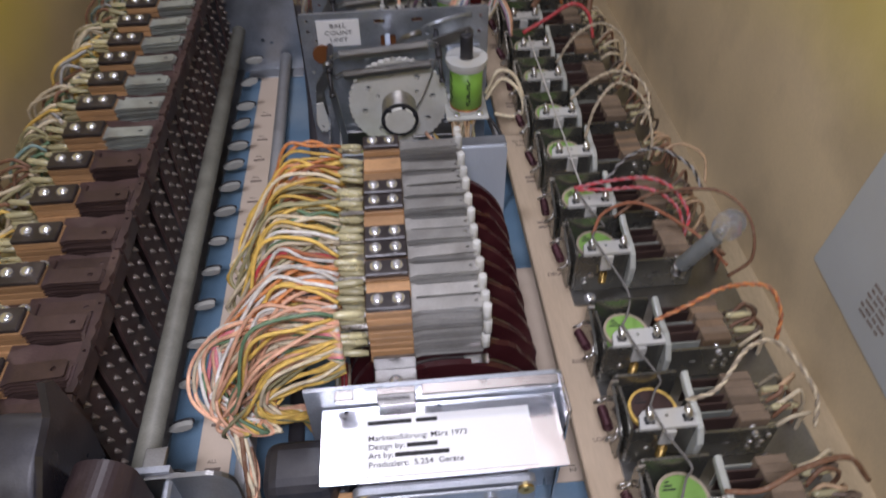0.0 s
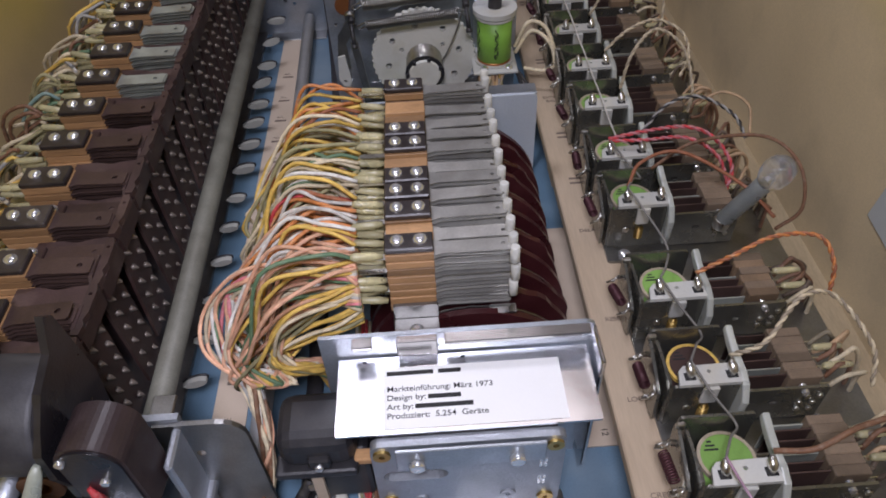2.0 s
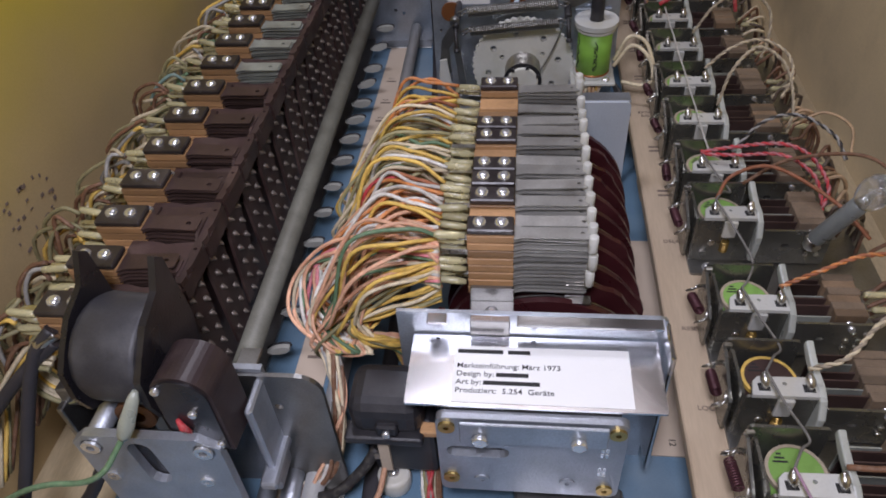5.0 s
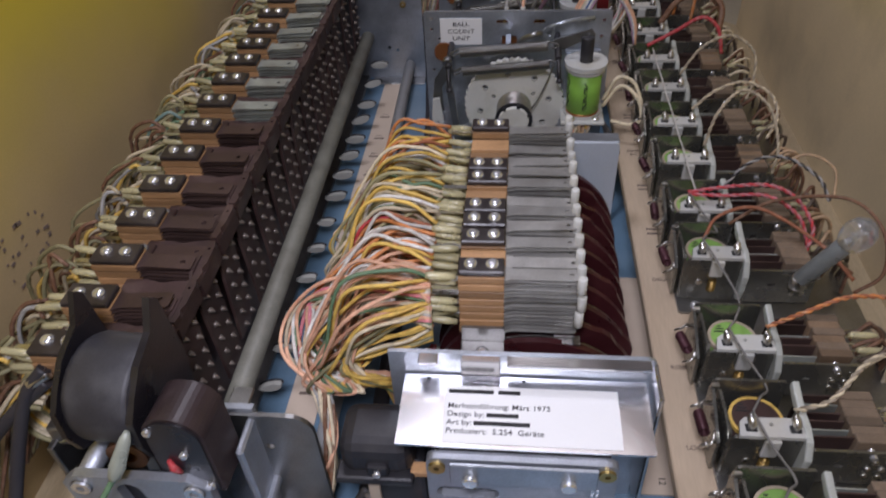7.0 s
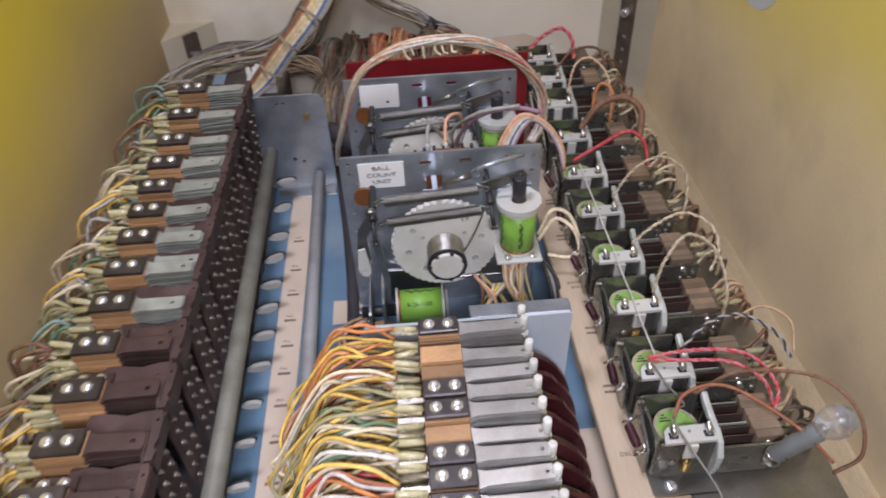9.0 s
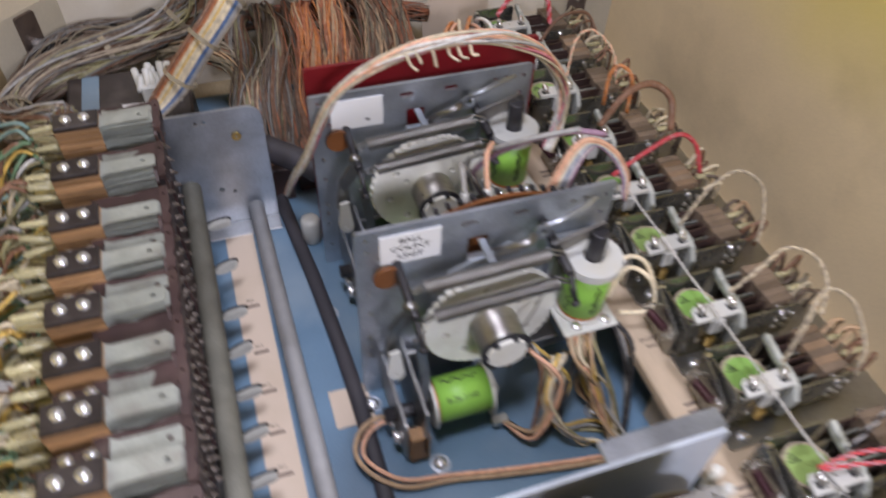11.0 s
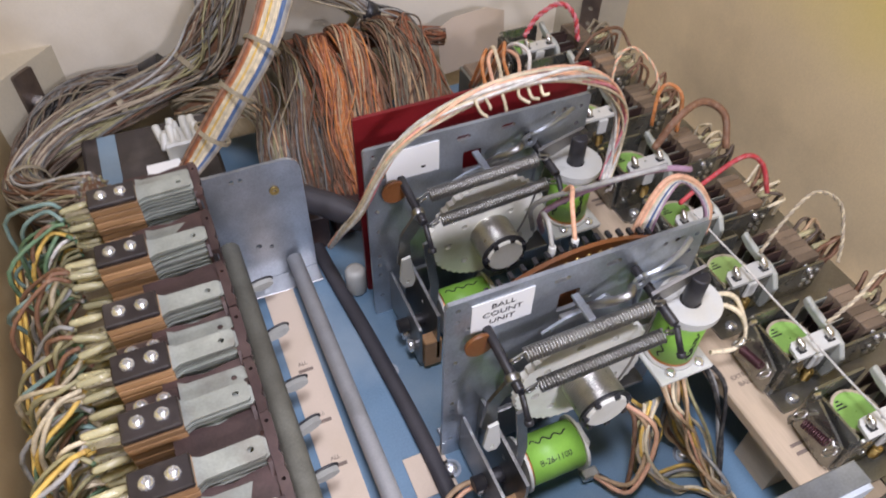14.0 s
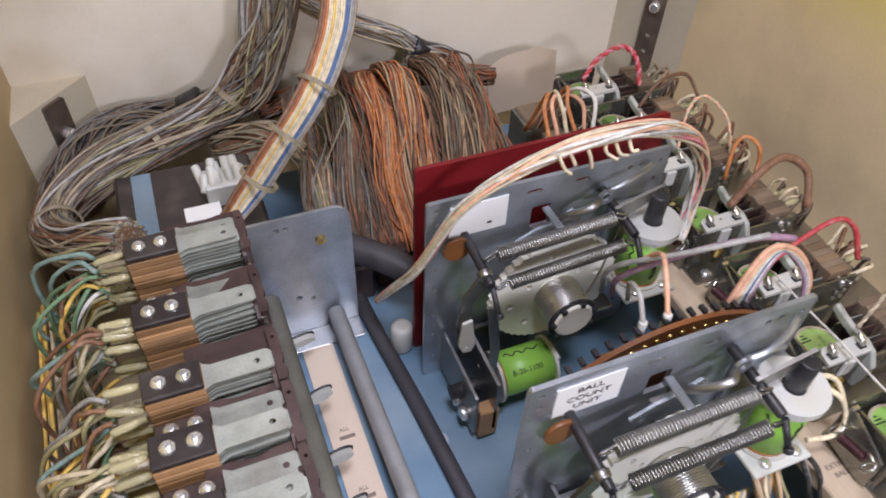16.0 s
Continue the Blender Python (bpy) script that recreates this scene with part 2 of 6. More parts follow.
def smooth(pts, steps=6):
    """A Catmull-Rom line through the points."""
    p = [Vector(q) for q in pts]
    if len(p) < 3:
        return p
    p = [2 * p[0] - p[1]] + p + [2 * p[-1] - p[-2]]
    out = []
    for i in range(1, len(p) - 2):
        for k in range(steps):
            u = k / steps
            out.append(0.5 * (2 * p[i] + (p[i + 1] - p[i - 1]) * u + (2 * p[i - 1] - 5 * p[i] + 4 * p[i + 1] - p[i + 2]) * u * u
                              + (3 * p[i] - p[i - 1] - 3 * p[i + 1] + p[i + 2]) * u ** 3))
    return out + [p[-2]]


def sweep(pts, r, n=6, bm=None, caps=True):
    bm = bm or bmesh.new()
    pts = [Vector(q) for q in pts]
    rad = r if isinstance(r, (list, tuple)) else [r] * len(pts)
    rings = []
    for q, (a, b), rr in zip(pts, frames_along(pts), rad):
        rings.append([bm.verts.new(q + rr * (math.cos(2 * math.pi * k / n) * a + math.sin(2 * math.pi * k / n) * b)) for k in range(n)])
    for s, t in zip(rings, rings[1:]):
        for k in range(n):
            f = bm.faces.new((s[k], s[(k + 1) % n], t[(k + 1) % n], t[k]))
            f.smooth = True
    if caps:
        bm.faces.new(rings[0][::-1]), bm.faces.new(rings[-1])
    return bm


def cyl(p0, p1, r, n=18, bm=None, bev=0.0):
    p0, p1 = Vector(p0), Vector(p1)
    d = (p1 - p0).normalized()
    if bev:
        return sweep([p0, p0 + d * bev * 0.3, p0 + d * bev, p1 - d * bev, p1 - d * bev * 0.3, p1], [r - bev, r - bev * 0.3, r, r, r - bev * 0.3, r - bev], n, bm)
    return sweep([p0, p1], r, n, bm)


def ring(p0, p1, r0, r1, n=24, bm=None):
    """A washer or pipe between p0 and p1, from inner radius r0 to outer r1."""
    bm = bm or bmesh.new()
    p0, p1 = Vector(p0), Vector(p1)
    d = (p1 - p0).normalized()
    a = d.orthogonal().normalized()
    b = d.cross(a)
    rows = []
    for p, r in ((p0, r0), (p0, r1), (p1, r1), (p1, r0)):
        rows.append([bm.verts.new(p + r * (math.cos(2 * math.pi * k / n) * a + math.sin(2 * math.pi * k / n) * b)) for k in range(n)])
    for i in range(4):
        s, t = rows[i], rows[(i + 1) % 4]
        for k in range(n):
            bm.faces.new((s[k], s[(k + 1) % n], t[(k + 1) % n], t[k]))
    return bm


def helix(p0, p1, R, r, turns, n=5, per=10, bm=None):
    p0, p1 = Vector(p0), Vector(p1)
    d = p1 - p0
    a = d.orthogonal().normalized()
    b = d.normalized().cross(a)
    k = int(turns * per)
    return sweep([p0 + d * i / k + R * (math.cos(2 * math.pi * i / per) * a + math.sin(2 * math.pi * i / per) * b) for i in range(k + 1)], r, n, bm)


def circle2(cx, cy, r, n=12):
    return [(cx + r * math.cos(2 * math.pi * k / n), cy + r * math.sin(2 * math.pi * k / n)) for k in range(n)]


def slot2(cx, cy, w, h, n=6):
    out = []
    for k in range(n + 1):
        t = -math.pi / 2 + math.pi * k / n
        out.append((cx + (w - h) / 2 + h / 2 * math.cos(t), cy + h / 2 * math.sin(t)))
    for k in range(n + 1):
        t = math.pi / 2 + math.pi * k / n
        out.append((cx - (w - h) / 2 + h / 2 * math.cos(t), cy + h / 2 * math.sin(t)))
    return out


def rounded2(x0, x1, y0, y1, r, n=5, corners=(1, 1, 1, 1)):
    out = []
    for (cx, cy, s, use, sharp) in ((x1 - r, y0 + r, -90, corners[0], (x1, y0)), (x1 - r, y1 - r, 0, corners[1], (x1, y1)),
                                    (x0 + r, y1 - r, 90, corners[2], (x0, y1)), (x0 + r, y0 + r, 180, corners[3], (x0, y0))):
        if not use:
            out.append(sharp)
            continue
        for k in range(n + 1):
            t = radians(s + 90 * k / n)
            out.append((cx + r * math.cos(t), cy + r * math.sin(t)))
    return out


def plate(outline, holes, t, axis="y", at=0.0, bm=None):
    """A flat sheet of thickness t with real holes. axis: its normal; the sheet spans at .. at + t along it."""
    own = bmesh.new()
    edges = []
    loops = [outline] + list(holes)
    for lp in loops:
        vs = [own.verts.new((p[0], p[1], 0)) for p in lp]
        edges += [own.edges.new((vs[i], vs[(i + 1) % len(vs)])) for i in range(len(vs))]
    bmesh.ops.triangle_fill(own, use_beauty=True, edges=edges)
    for f in own.faces:
        if f.normal.z < 0:
            f.normal_flip()
    ret = bmesh.ops.extrude_face_region(own, geom=list(own.faces))
    for v in [g for g in ret["geom"] if isinstance(g, bmesh.types.BMVert)]:
        v.co.z += t
    for v in own.verts:
        x, y, z = v.co
        v.co = {"y": (x, at + z, y), "x": (at + z, x, y), "z": (x, y, at + z)}[axis]
    bmesh.ops.recalc_face_normals(own, faces=own.faces)
    if bm is None:
        return own
    me = bpy.data.meshes.new("tmp")
    own.to_mesh(me)
    own.free()
    bm.from_mesh(me)
    bpy.data.meshes.remove(me)
    return bm


def mesh_of(name, bm, mat):
    me = bpy.data.meshes.new(name)
    bmesh.ops.recalc_face_normals(bm, faces=bm.faces)
    bm.to_mesh(me)
    bm.free()
    me.materials.append(mat)
    return me


def part(name, bm, mat, parent, label="", at=None):
    """One mesh object under a thing or a part. bm may be a finished mesh, shared between alike parts."""
    me = bm if isinstance(bm, bpy.types.Mesh) else mesh_of(name, bm, mat)
    ob = new(name, me)
    if parent is not None:
        ob.parent = parent
    if at is not None:
        ob.location = at
    if label:
        ob["label"] = label
    return ob


def thing(name, at, label, category, group="", kind=""):
    ob = new(name)
    ob.empty_display_size = 0.01
    ob.location = at
    return tagged(ob, label, category, group, kind)


def solid(name, bm, mat, label, category="", kind="", group=""):
    return tagged(part(name, bm, mat, None), label, category, group, kind)


def words(name, text, size, mat, parent, m, align="LEFT", squash=1.0):
    cu = bpy.data.curves.new(name, "FONT")
    cu.body, cu.size, cu.align_x, cu.extrude, cu.offset = text, size, align, 0.00008, size * 0.004
    tmp = bpy.data.objects.new("tmp", cu)
    scene.collection.objects.link(tmp)
    bpy.context.view_layer.update()
    me = bpy.data.meshes.new_from_object(tmp)
    bpy.data.objects.remove(tmp)
    me.materials.clear()
    me.materials.append(mat)
    ob = new(name, me)
    ob.parent = parent
    ob.matrix_local = m @ Matrix.Diagonal((squash, 1, 1, 1))
    return ob


rng = random.Random(7)


def jitter(p, s):
    return (p[0] + rng.uniform(-s, s), p[1] + rng.uniform(-s, s), p[2] + rng.uniform(-s, s))


def wire(pts, r, colour, parent, name="wire", n=6, steps=6, label=""):
    return part(name, sweep(smooth(pts, steps), r, n), WIRE[colour], parent, label)


def twisted(pts, r, c1, c2, parent, turn=0.0085):
    """A two-colour twisted lead: two strands round one line."""
    line = smooth(pts, 14)
    fr = frames_along(line)
    run, ang = 0.0, []
    for i, q in enumerate(line):
        run += (q - line[i - 1]).length if i else 0
        ang.append(run / turn * 2 * math.pi)
    for ph, c in ((0, c1), (math.pi, c2)):
        part("strand", sweep([q + r * 0.8 * (math.cos(t + ph) * a + math.sin(t + ph) * b) for q, (a, b), t in zip(line, fr, ang)], r, 5), WIRE[c], parent)


def bundle(parent, pts, count, radius, colours, r=0.0009, flat=1.0, name="wiring", steps=6, wob=0.35, n=5, core=None):
    """Many wires that run together; one joined mesh a colour."""
    line = smooth(pts, steps)
    fr = frames_along(line)
    rad = radius if callable(radius) else (lambda u: radius)
    per = {}
    if core:
        part("bundle_core", sweep(line, [0.72 * rad(i / (len(line) - 1)) for i in range(len(line))], 10), WIRE[core], parent)
    for k in range(count):
        t, s = rng.uniform(0, 2 * math.pi), math.sqrt(rng.uniform(0, 1))
        ph, w = rng.uniform(0, 6.28), rng.uniform(1.0, 3.0)
        c = rng.choice(colours)
        path = []
        for i, (q, (a, b)) in enumerate(zip(line, fr)):
            u = i / (len(line) - 1)
            tt = t + wob * math.sin(ph + w * 6 * u)
            path.append(q + rad(u) * s * (math.cos(tt) * a + flat * math.sin(tt) * b))
        per.setdefault(c, bmesh.new())
        sweep(path, r * rng.uniform(0.85, 1.15), n, per[c])
    for c, bm in per.items():
        tagged(part(name, bm, WIRE[c], parent, c + " wires of the bundle"), kind="stuff")

# ---- setting: the room, far round the cabinet ----
solid("room_floor", box(-2.2, 2.4, -2.4, 2.6, -0.80, -0.78), ROOMFLOOR, "dark floor of the room", kind="structure")
solid("ceiling", box(-2.2, 2.4, -2.4, 2.6, 1.75, 1.80), PLASTER, "plain pale ceiling of the room", kind="structure")
for _nm, _b in (("room_wall_west", (-2.3, -2.2, -2.4, 2.6)), ("room_wall_east", (2.4, 2.5, -2.4, 2.6)),
                ("room_wall_south", (-2.2, 2.4, -2.5, -2.4)), ("room_wall_north", (-2.2, 2.4, 2.6, 2.7))):
    solid(_nm, box(*_b, -0.78, 1.75), PLASTER, "plain pale plaster wall of the room", kind="structure")

# ---- setting: the cabinet ----
WX, EX, NY, SY = -0.212, 0.306, 0.886, -0.42
solid("wall_west", box(WX - 0.018, WX, SY, NY, -0.05, 0.33, 0.001), WALLW, "brown inner cabinet side with yellow overspray", kind="structure")
solid("wall_east", box(EX, EX + 0.018, SY, NY, -0.05, 0.33, 0.001), WALLE, "brown inner cabinet side with yellow overspray", kind="structure")
solid("wall_north", box(WX - 0.018, EX + 0.018, NY, NY + 0.018, -0.05, 0.33, 0.001), CREAM, "cream painted back panel of the cabinet", kind="structure")
solid("wall_south", box(WX - 0.018, EX + 0.018, SY - 0.018, SY, -0.05, 0.33, 0.001), WALLW, "brown front panel of the cabinet", kind="structure")
solid("floor", box(WX, EX, SY, NY, -0.05, -0.014), PLY, "bare worn plywood bottom of the cabinet", kind="structure")
solid("mounting_board", box(-0.154, 0.247, -0.30, 0.845, -0.014, 0.0, 0.001), BLUE, "scuffed blue painted plywood mounting board", "board")


def corner_block(at, turn, label, high=0.118):
    """Leg block in a cabinet corner with a drilled steel leg plate and bolt."""
    t = thing("leg_block", at, label, "block", "leg blocks")
    t.rotation_euler = (0, 0, turn)
    bm = bmesh.new()
    lo = [bm.verts.new(p) for p in ((0, 0, 0), (0.046, 0, 0), (0, -0.046, 0))]
    hi = [bm.verts.new((v.co.x, v.co.y, high)) for v in lo]
    bm.faces.new(lo), bm.faces.new(hi)
    for i in range(3):
        bm.faces.new((lo[i], lo[(i + 1) % 3], hi[(i + 1) % 3], hi[i]))
    part("block", bm, BLOCKWOOD, t)
    # the plate lies on the slanted front
    pl = part("leg_plate", plate(rounded2(-0.0085, 0.0085, 0.004, high - 0.002, 0.002), [circle2(0, z, 0.0026) for z in (0.018, 0.033, 0.048, 0.063)], 0.0025, "y", -0.0025),
              RUSTY, t, "drilled rusty steel plate")
    pl.matrix_local = pose(0.0232, -0.0232, 0, 0, 0, 45)
    bo = part("bolt", cyl((0, -0.002, high - 0.026), (0, -0.011, high - 0.026), 0.0045, 10, bev=0.0015), SCREW, t, "shiny bolt head")
    bo.matrix_local = pose(0.0232, -0.0232, 0, 0, 0, 45)
    return t


corner_block((WX, NY, -0.014), 0, "cream wooden corner block with a drilled steel plate", 0.100)
corner_block((EX, NY, -0.014), radians(-90), "cream wooden corner block with a drilled steel plate")

# papers on the walls
wp = thing("wall_paper_sheet", (EX - 0.0008, 0.30, 0.05), "white printed paper sheet stuck askew on the wall", "paper")
_s = part("sheet", box(-0.0006, 0, -0.14, 0.0, 0.0, 0.11), DIMPAPERGREY, wp)
_s.matrix_local = pose(0, 0.038, 0.001, 7)
for _g, (_z0, _y0, _n, _w) in enumerate(((0.010, -0.010, 6, 0.022), (0.040, -0.014, 4, 0.036), (0.066, -0.030, 6, 0.060))):
    for _i in range(_n):
        _e = _y0 - 0.004 * rng.random()
        while _e > _y0 - _w + 0.004 * rng.random():
            _q = _e - 0.003 - 0.006 * rng.random()
            _l = part("print_line", box(-0.0009, -0.0006, _q, _e, _z0 + 0.0042 * _i, _z0 + 0.0015 + 0.0042 * _i), GREYINK, wp)
            _l.matrix_local = _s.matrix_local
            _e = _q - 0.0015
st = thing("ink_stamp", (WX + 0.0004, 0.30, 0.10), "faded black ink stamp marks on the wall", "stamp")
for _i in range(26):
    _y, _z = -0.022 + 0.044 * rng.random(), -0.016 + 0.032 * rng.random()
    part("mark", box(0, 0.0002, _y, _y + 0.001 + 0.003 * rng.random(), _z, _z + 0.0006 + 0.002 * rng.random()), GREYINK, st)
_b = solid("paper_tag", box(WX, WX + 0.0012, 0.50, 0.53, 0.242, 0.262), OLDPAPER, "small tan paper tag on the cabinet side", "tag")


_e = part("card", box(-0.0010, 0, -0.010, 0.010, -0.022, 0.022), OLDPAPER, thing("wall_tag", (EX, 0.628, 0.209), "small cream paper tag on the yellowed wall", "tag"))
_e.matrix_local = pose(0, 0, 0, -8)
_arc = [radians(205 + 6 * k) for k in range(22)]
solid("worn_ring_mark", plate([(0.646 + 0.038 * math.cos(a), 0.208 + 0.038 * math.sin(a)) for a in _arc] + [(0.646 + 0.028 * math.cos(a), 0.208 + 0.028 * math.sin(a)) for a in _arc[::-1]], [], 0.0004, "x", EX - 0.0004), DIMPAPERGREY, "greyed ring of glue residue on the wall", "mark")

# ---- repeated small pieces ----
def stack_of(parent, at, layers, pitch, blade_len, blade_mat, width=0.020, depth=0.0095, lugs=True, tilt=0.0, cap=None):
    """A leaf-switch stack: dark cap with two screws, tan spacers and long contact blades under it, solder lugs behind.
    at: the cap's top centre; blades go towards +x."""
    x, y, z = at
    w, d = width / 2, depth / 2
    part("cap", box(x - w, x + w, y - d, y + d, z - 0.003, z, 0.0006), cap or BAKE, parent)
    for sx in (-0.0047, 0.0047):
        s = part("screw", SCREWHEAD, None, parent, at=(x + sx, y, z))
    zz = z - 0.003
    for k in range(layers):
        off = rng.uniform(-0.0004, 0.0004)
        part("spacer", SPACER[(round(width, 3), round(depth, 4), round(pitch, 4))], None, parent, at=(x + off * 0.5, y + off, zz - pitch * (k + 1)))
        b = part("blade", BLADES[(blade_mat.name, k % 3, round(blade_len, 3))], None, parent, at=(x + w, y + rng.uniform(-0.0006, 0.0006), zz - pitch * (k + 0.85)))
        b.rotation_euler = (0, rng.uniform(-0.03, 0.03) + tilt, rng.uniform(-0.015, 0.015))
        b2_ = part("blade", BLADES[(blade_mat.name, (k + 1) % 3, round(blade_len, 3))], None, parent, at=(x + w, y + rng.uniform(-0.0008, 0.0008), zz - pitch * (k + 0.45)))
        b2_.rotation_euler = (0, rng.uniform(-0.03, 0.03) + tilt, rng.uniform(-0.02, 0.02))
        if lugs and k % 2 == 0:
            part("lug", LUG, None, parent, at=(x - w, y + rng.uniform(-0.003, 0.003), zz - pitch * (k + 0.8)))


def screw_mesh():
    bm = sweep([(0, 0, -0.0005), (0, 0, 0.0006), (0, 0, 0.0016), (0, 0, 0.0021)], [0.0031, 0.0031, 0.0024, 0.0012], 12)
    return mesh_of("screw", bm, SCREW)


SCREWHEAD = screw_mesh()
LUG = mesh_of("lug", box(-0.012, 0.0, -0.0014, 0.0014, -0.0002, 0.0002), SOLDER)
SPACER, BLADES = {}, {}


def need(width, depth, pitch, length, mat):
    """Shared meshes for the spacers and blades of one kind of stack."""
    SPACER[(round(width, 3), round(depth, 4), round(pitch, 4))] = mesh_of("spacer", box(-width / 2, width / 2, -depth / 2, depth / 2, 0.0001, pitch * 0.86, 0.0002), TAN)
    for v in range(3):
        L = length * (1.0, 0.965, 0.99)[v]
        h = depth / 2
        o = [(0, -h * 0.95), (L * 0.12, -h * 0.7), (L * 0.96, -h * 0.7), (L, -h * 0.55), (L, h * 0.5), (L * 0.95, h * 0.7), (L * 0.12, h * 0.7), (0, h * 0.95)]
        bm = plate(o, [circle2(L - h * 0.8, 0, h * 0.2, 8)], 0.0006, "z")
        BLADES[(mat.name, v, round(length, 3))] = mesh_of("blade", bm, mat)


def sleeves(parent, x, y, z, count, dy, dz, length=0.013):
    for k in range(count):
        yy, zz = y + rng.uniform(-dy, dy), z - dz * (k + 0.5) / count
        part("sleeve", SLEEVE_MESH, None, parent, at=(x, yy, zz)).rotation_euler = (rng.uniform(-0.2, 0.2), rng.uniform(-0.15, 0.25), rng.uniform(-0.2, 0.2))


SLEEVE_MESH = mesh_of("sleeve", sweep([(0, 0, 0), (-0.004, 0, 0), (-0.012, 0, 0), (-0.0135, 0, 0)], [0.0013, 0.0019, 0.0018, 0.0012], 7), SLEEVE)

# ---- the long switch bank on the west side ----
bank = thing("switch_bank", (0, 0, 0), "long bank of dark leaf-switch stacks on the blue board", "switch bank")
BANK_Y = (0.213, 0.2415, 0.270, 0.299, 0.328, 0.358, 0.388, 0.418, 0.447, 0.475, 0.501, 0.527, 0.555, 0.584, 0.621, 0.661)
need(0.0225, 0.0135, 0.0042, 0.0275, BANKBLADE)
need(0.0225, 0.0135, 0.0042, 0.0275, DARKBLADE)
part("base_channel", box(-0.150, -0.147, 0.19, 0.69, 0.0, 0.080, 0.0005), DULL, bank)
part("base_channel", box(-0.147, -0.095, 0.19, 0.69, 0.0, 0.003), DULL, bank)
part("inner_face", box(-0.106, -0.1035, 0.195, 0.69, 0.003, 0.100, 0.0005), BROWNBAKE, bank, "dark brown bakelite face")
part("stack_rail", box(-0.150, -0.127, 0.195, 0.685, 0.076, 0.088, 0.0008), DULL, bank)
BRONZE = material("bronze_stud", (0.27, 0.23, 0.20), 0.42, 0.5, vary=0.3)
STUD = mesh_of("stud", sweep([(0, 0, 0), (0.0008, 0, 0), (0.0030, 0, -0.0010)], [0.0019, 0.0016, 0.0004], 4), BRONZE)
FIBREMAT = material("brown_fibre", (0.056, 0.031, 0.028), 0.5, vary=0.35, scale=70, stain=(0.17, 0.12, 0.10), stain_scale=40, spread=0.25)
LIFT = mesh_of("lifter", plate([(-0.0105, -0.045), (0.0105, -0.045), (0.0105, 0.026), (0.006, 0.030), (-0.006, 0.030), (-0.0105, 0.026)], [], 0.0016, "x"), FIBREMAT)
GRIMY = material("grimy_nylon", (0.40, 0.40, 0.36), 0.45, vary=0.15, scale=120, stain=(0.25, 0.23, 0.2), stain_scale=120)
LEAF = [(0.0, 0.0), (0.004, 0.0040), (0.009, 0.0062), (0.0135, 0.0070), (0.0170, 0.0058), (0.0172, 0.0030), (0.0145, -0.0002), (0.0095, -0.0024), (0.004, -0.0024)]
TAB = mesh_of("tab", plate(LEAF, [], 0.0040, "y"), GRIMY)
TABRIM = mesh_of("tab_rim", sweep(smooth([(x, 0.0044, z + 0.0006) for x, z in LEAF[:7]], 3), 0.0009, 6), BLACK)
COMB = mesh_of("comb_segment", plate([(-0.0022, -0.0138), (0.0012, -0.0138), (0.0020, -0.0090), (0.0008, -0.0060), (0.0020, -0.0020), (0.0020, 0.0100), (0.0010, 0.0138), (-0.0022, 0.0138)], [circle2(-0.0002, 0.008, 0.0009, 7)], 0.0032, "z"), FIBREMAT)
COMBWALL = mesh_of("comb_wall", box(0.0, 0.0014, -0.0130, 0.0130, -0.0090, 0.0), BROWNBAKE)
FIBRE = mesh_of("fibre_strip", plate([(-0.006, -0.0070), (0.004, -0.0072), (0.012, -0.0055), (0.022, -0.0074), (0.031, -0.0080), (0.031, 0.0076), (0.020, 0.0070), (0.012, 0.0052), (0.004, 0.0070), (-0.006, 0.0068)], [], 0.0016, "z"), FIBREMAT)
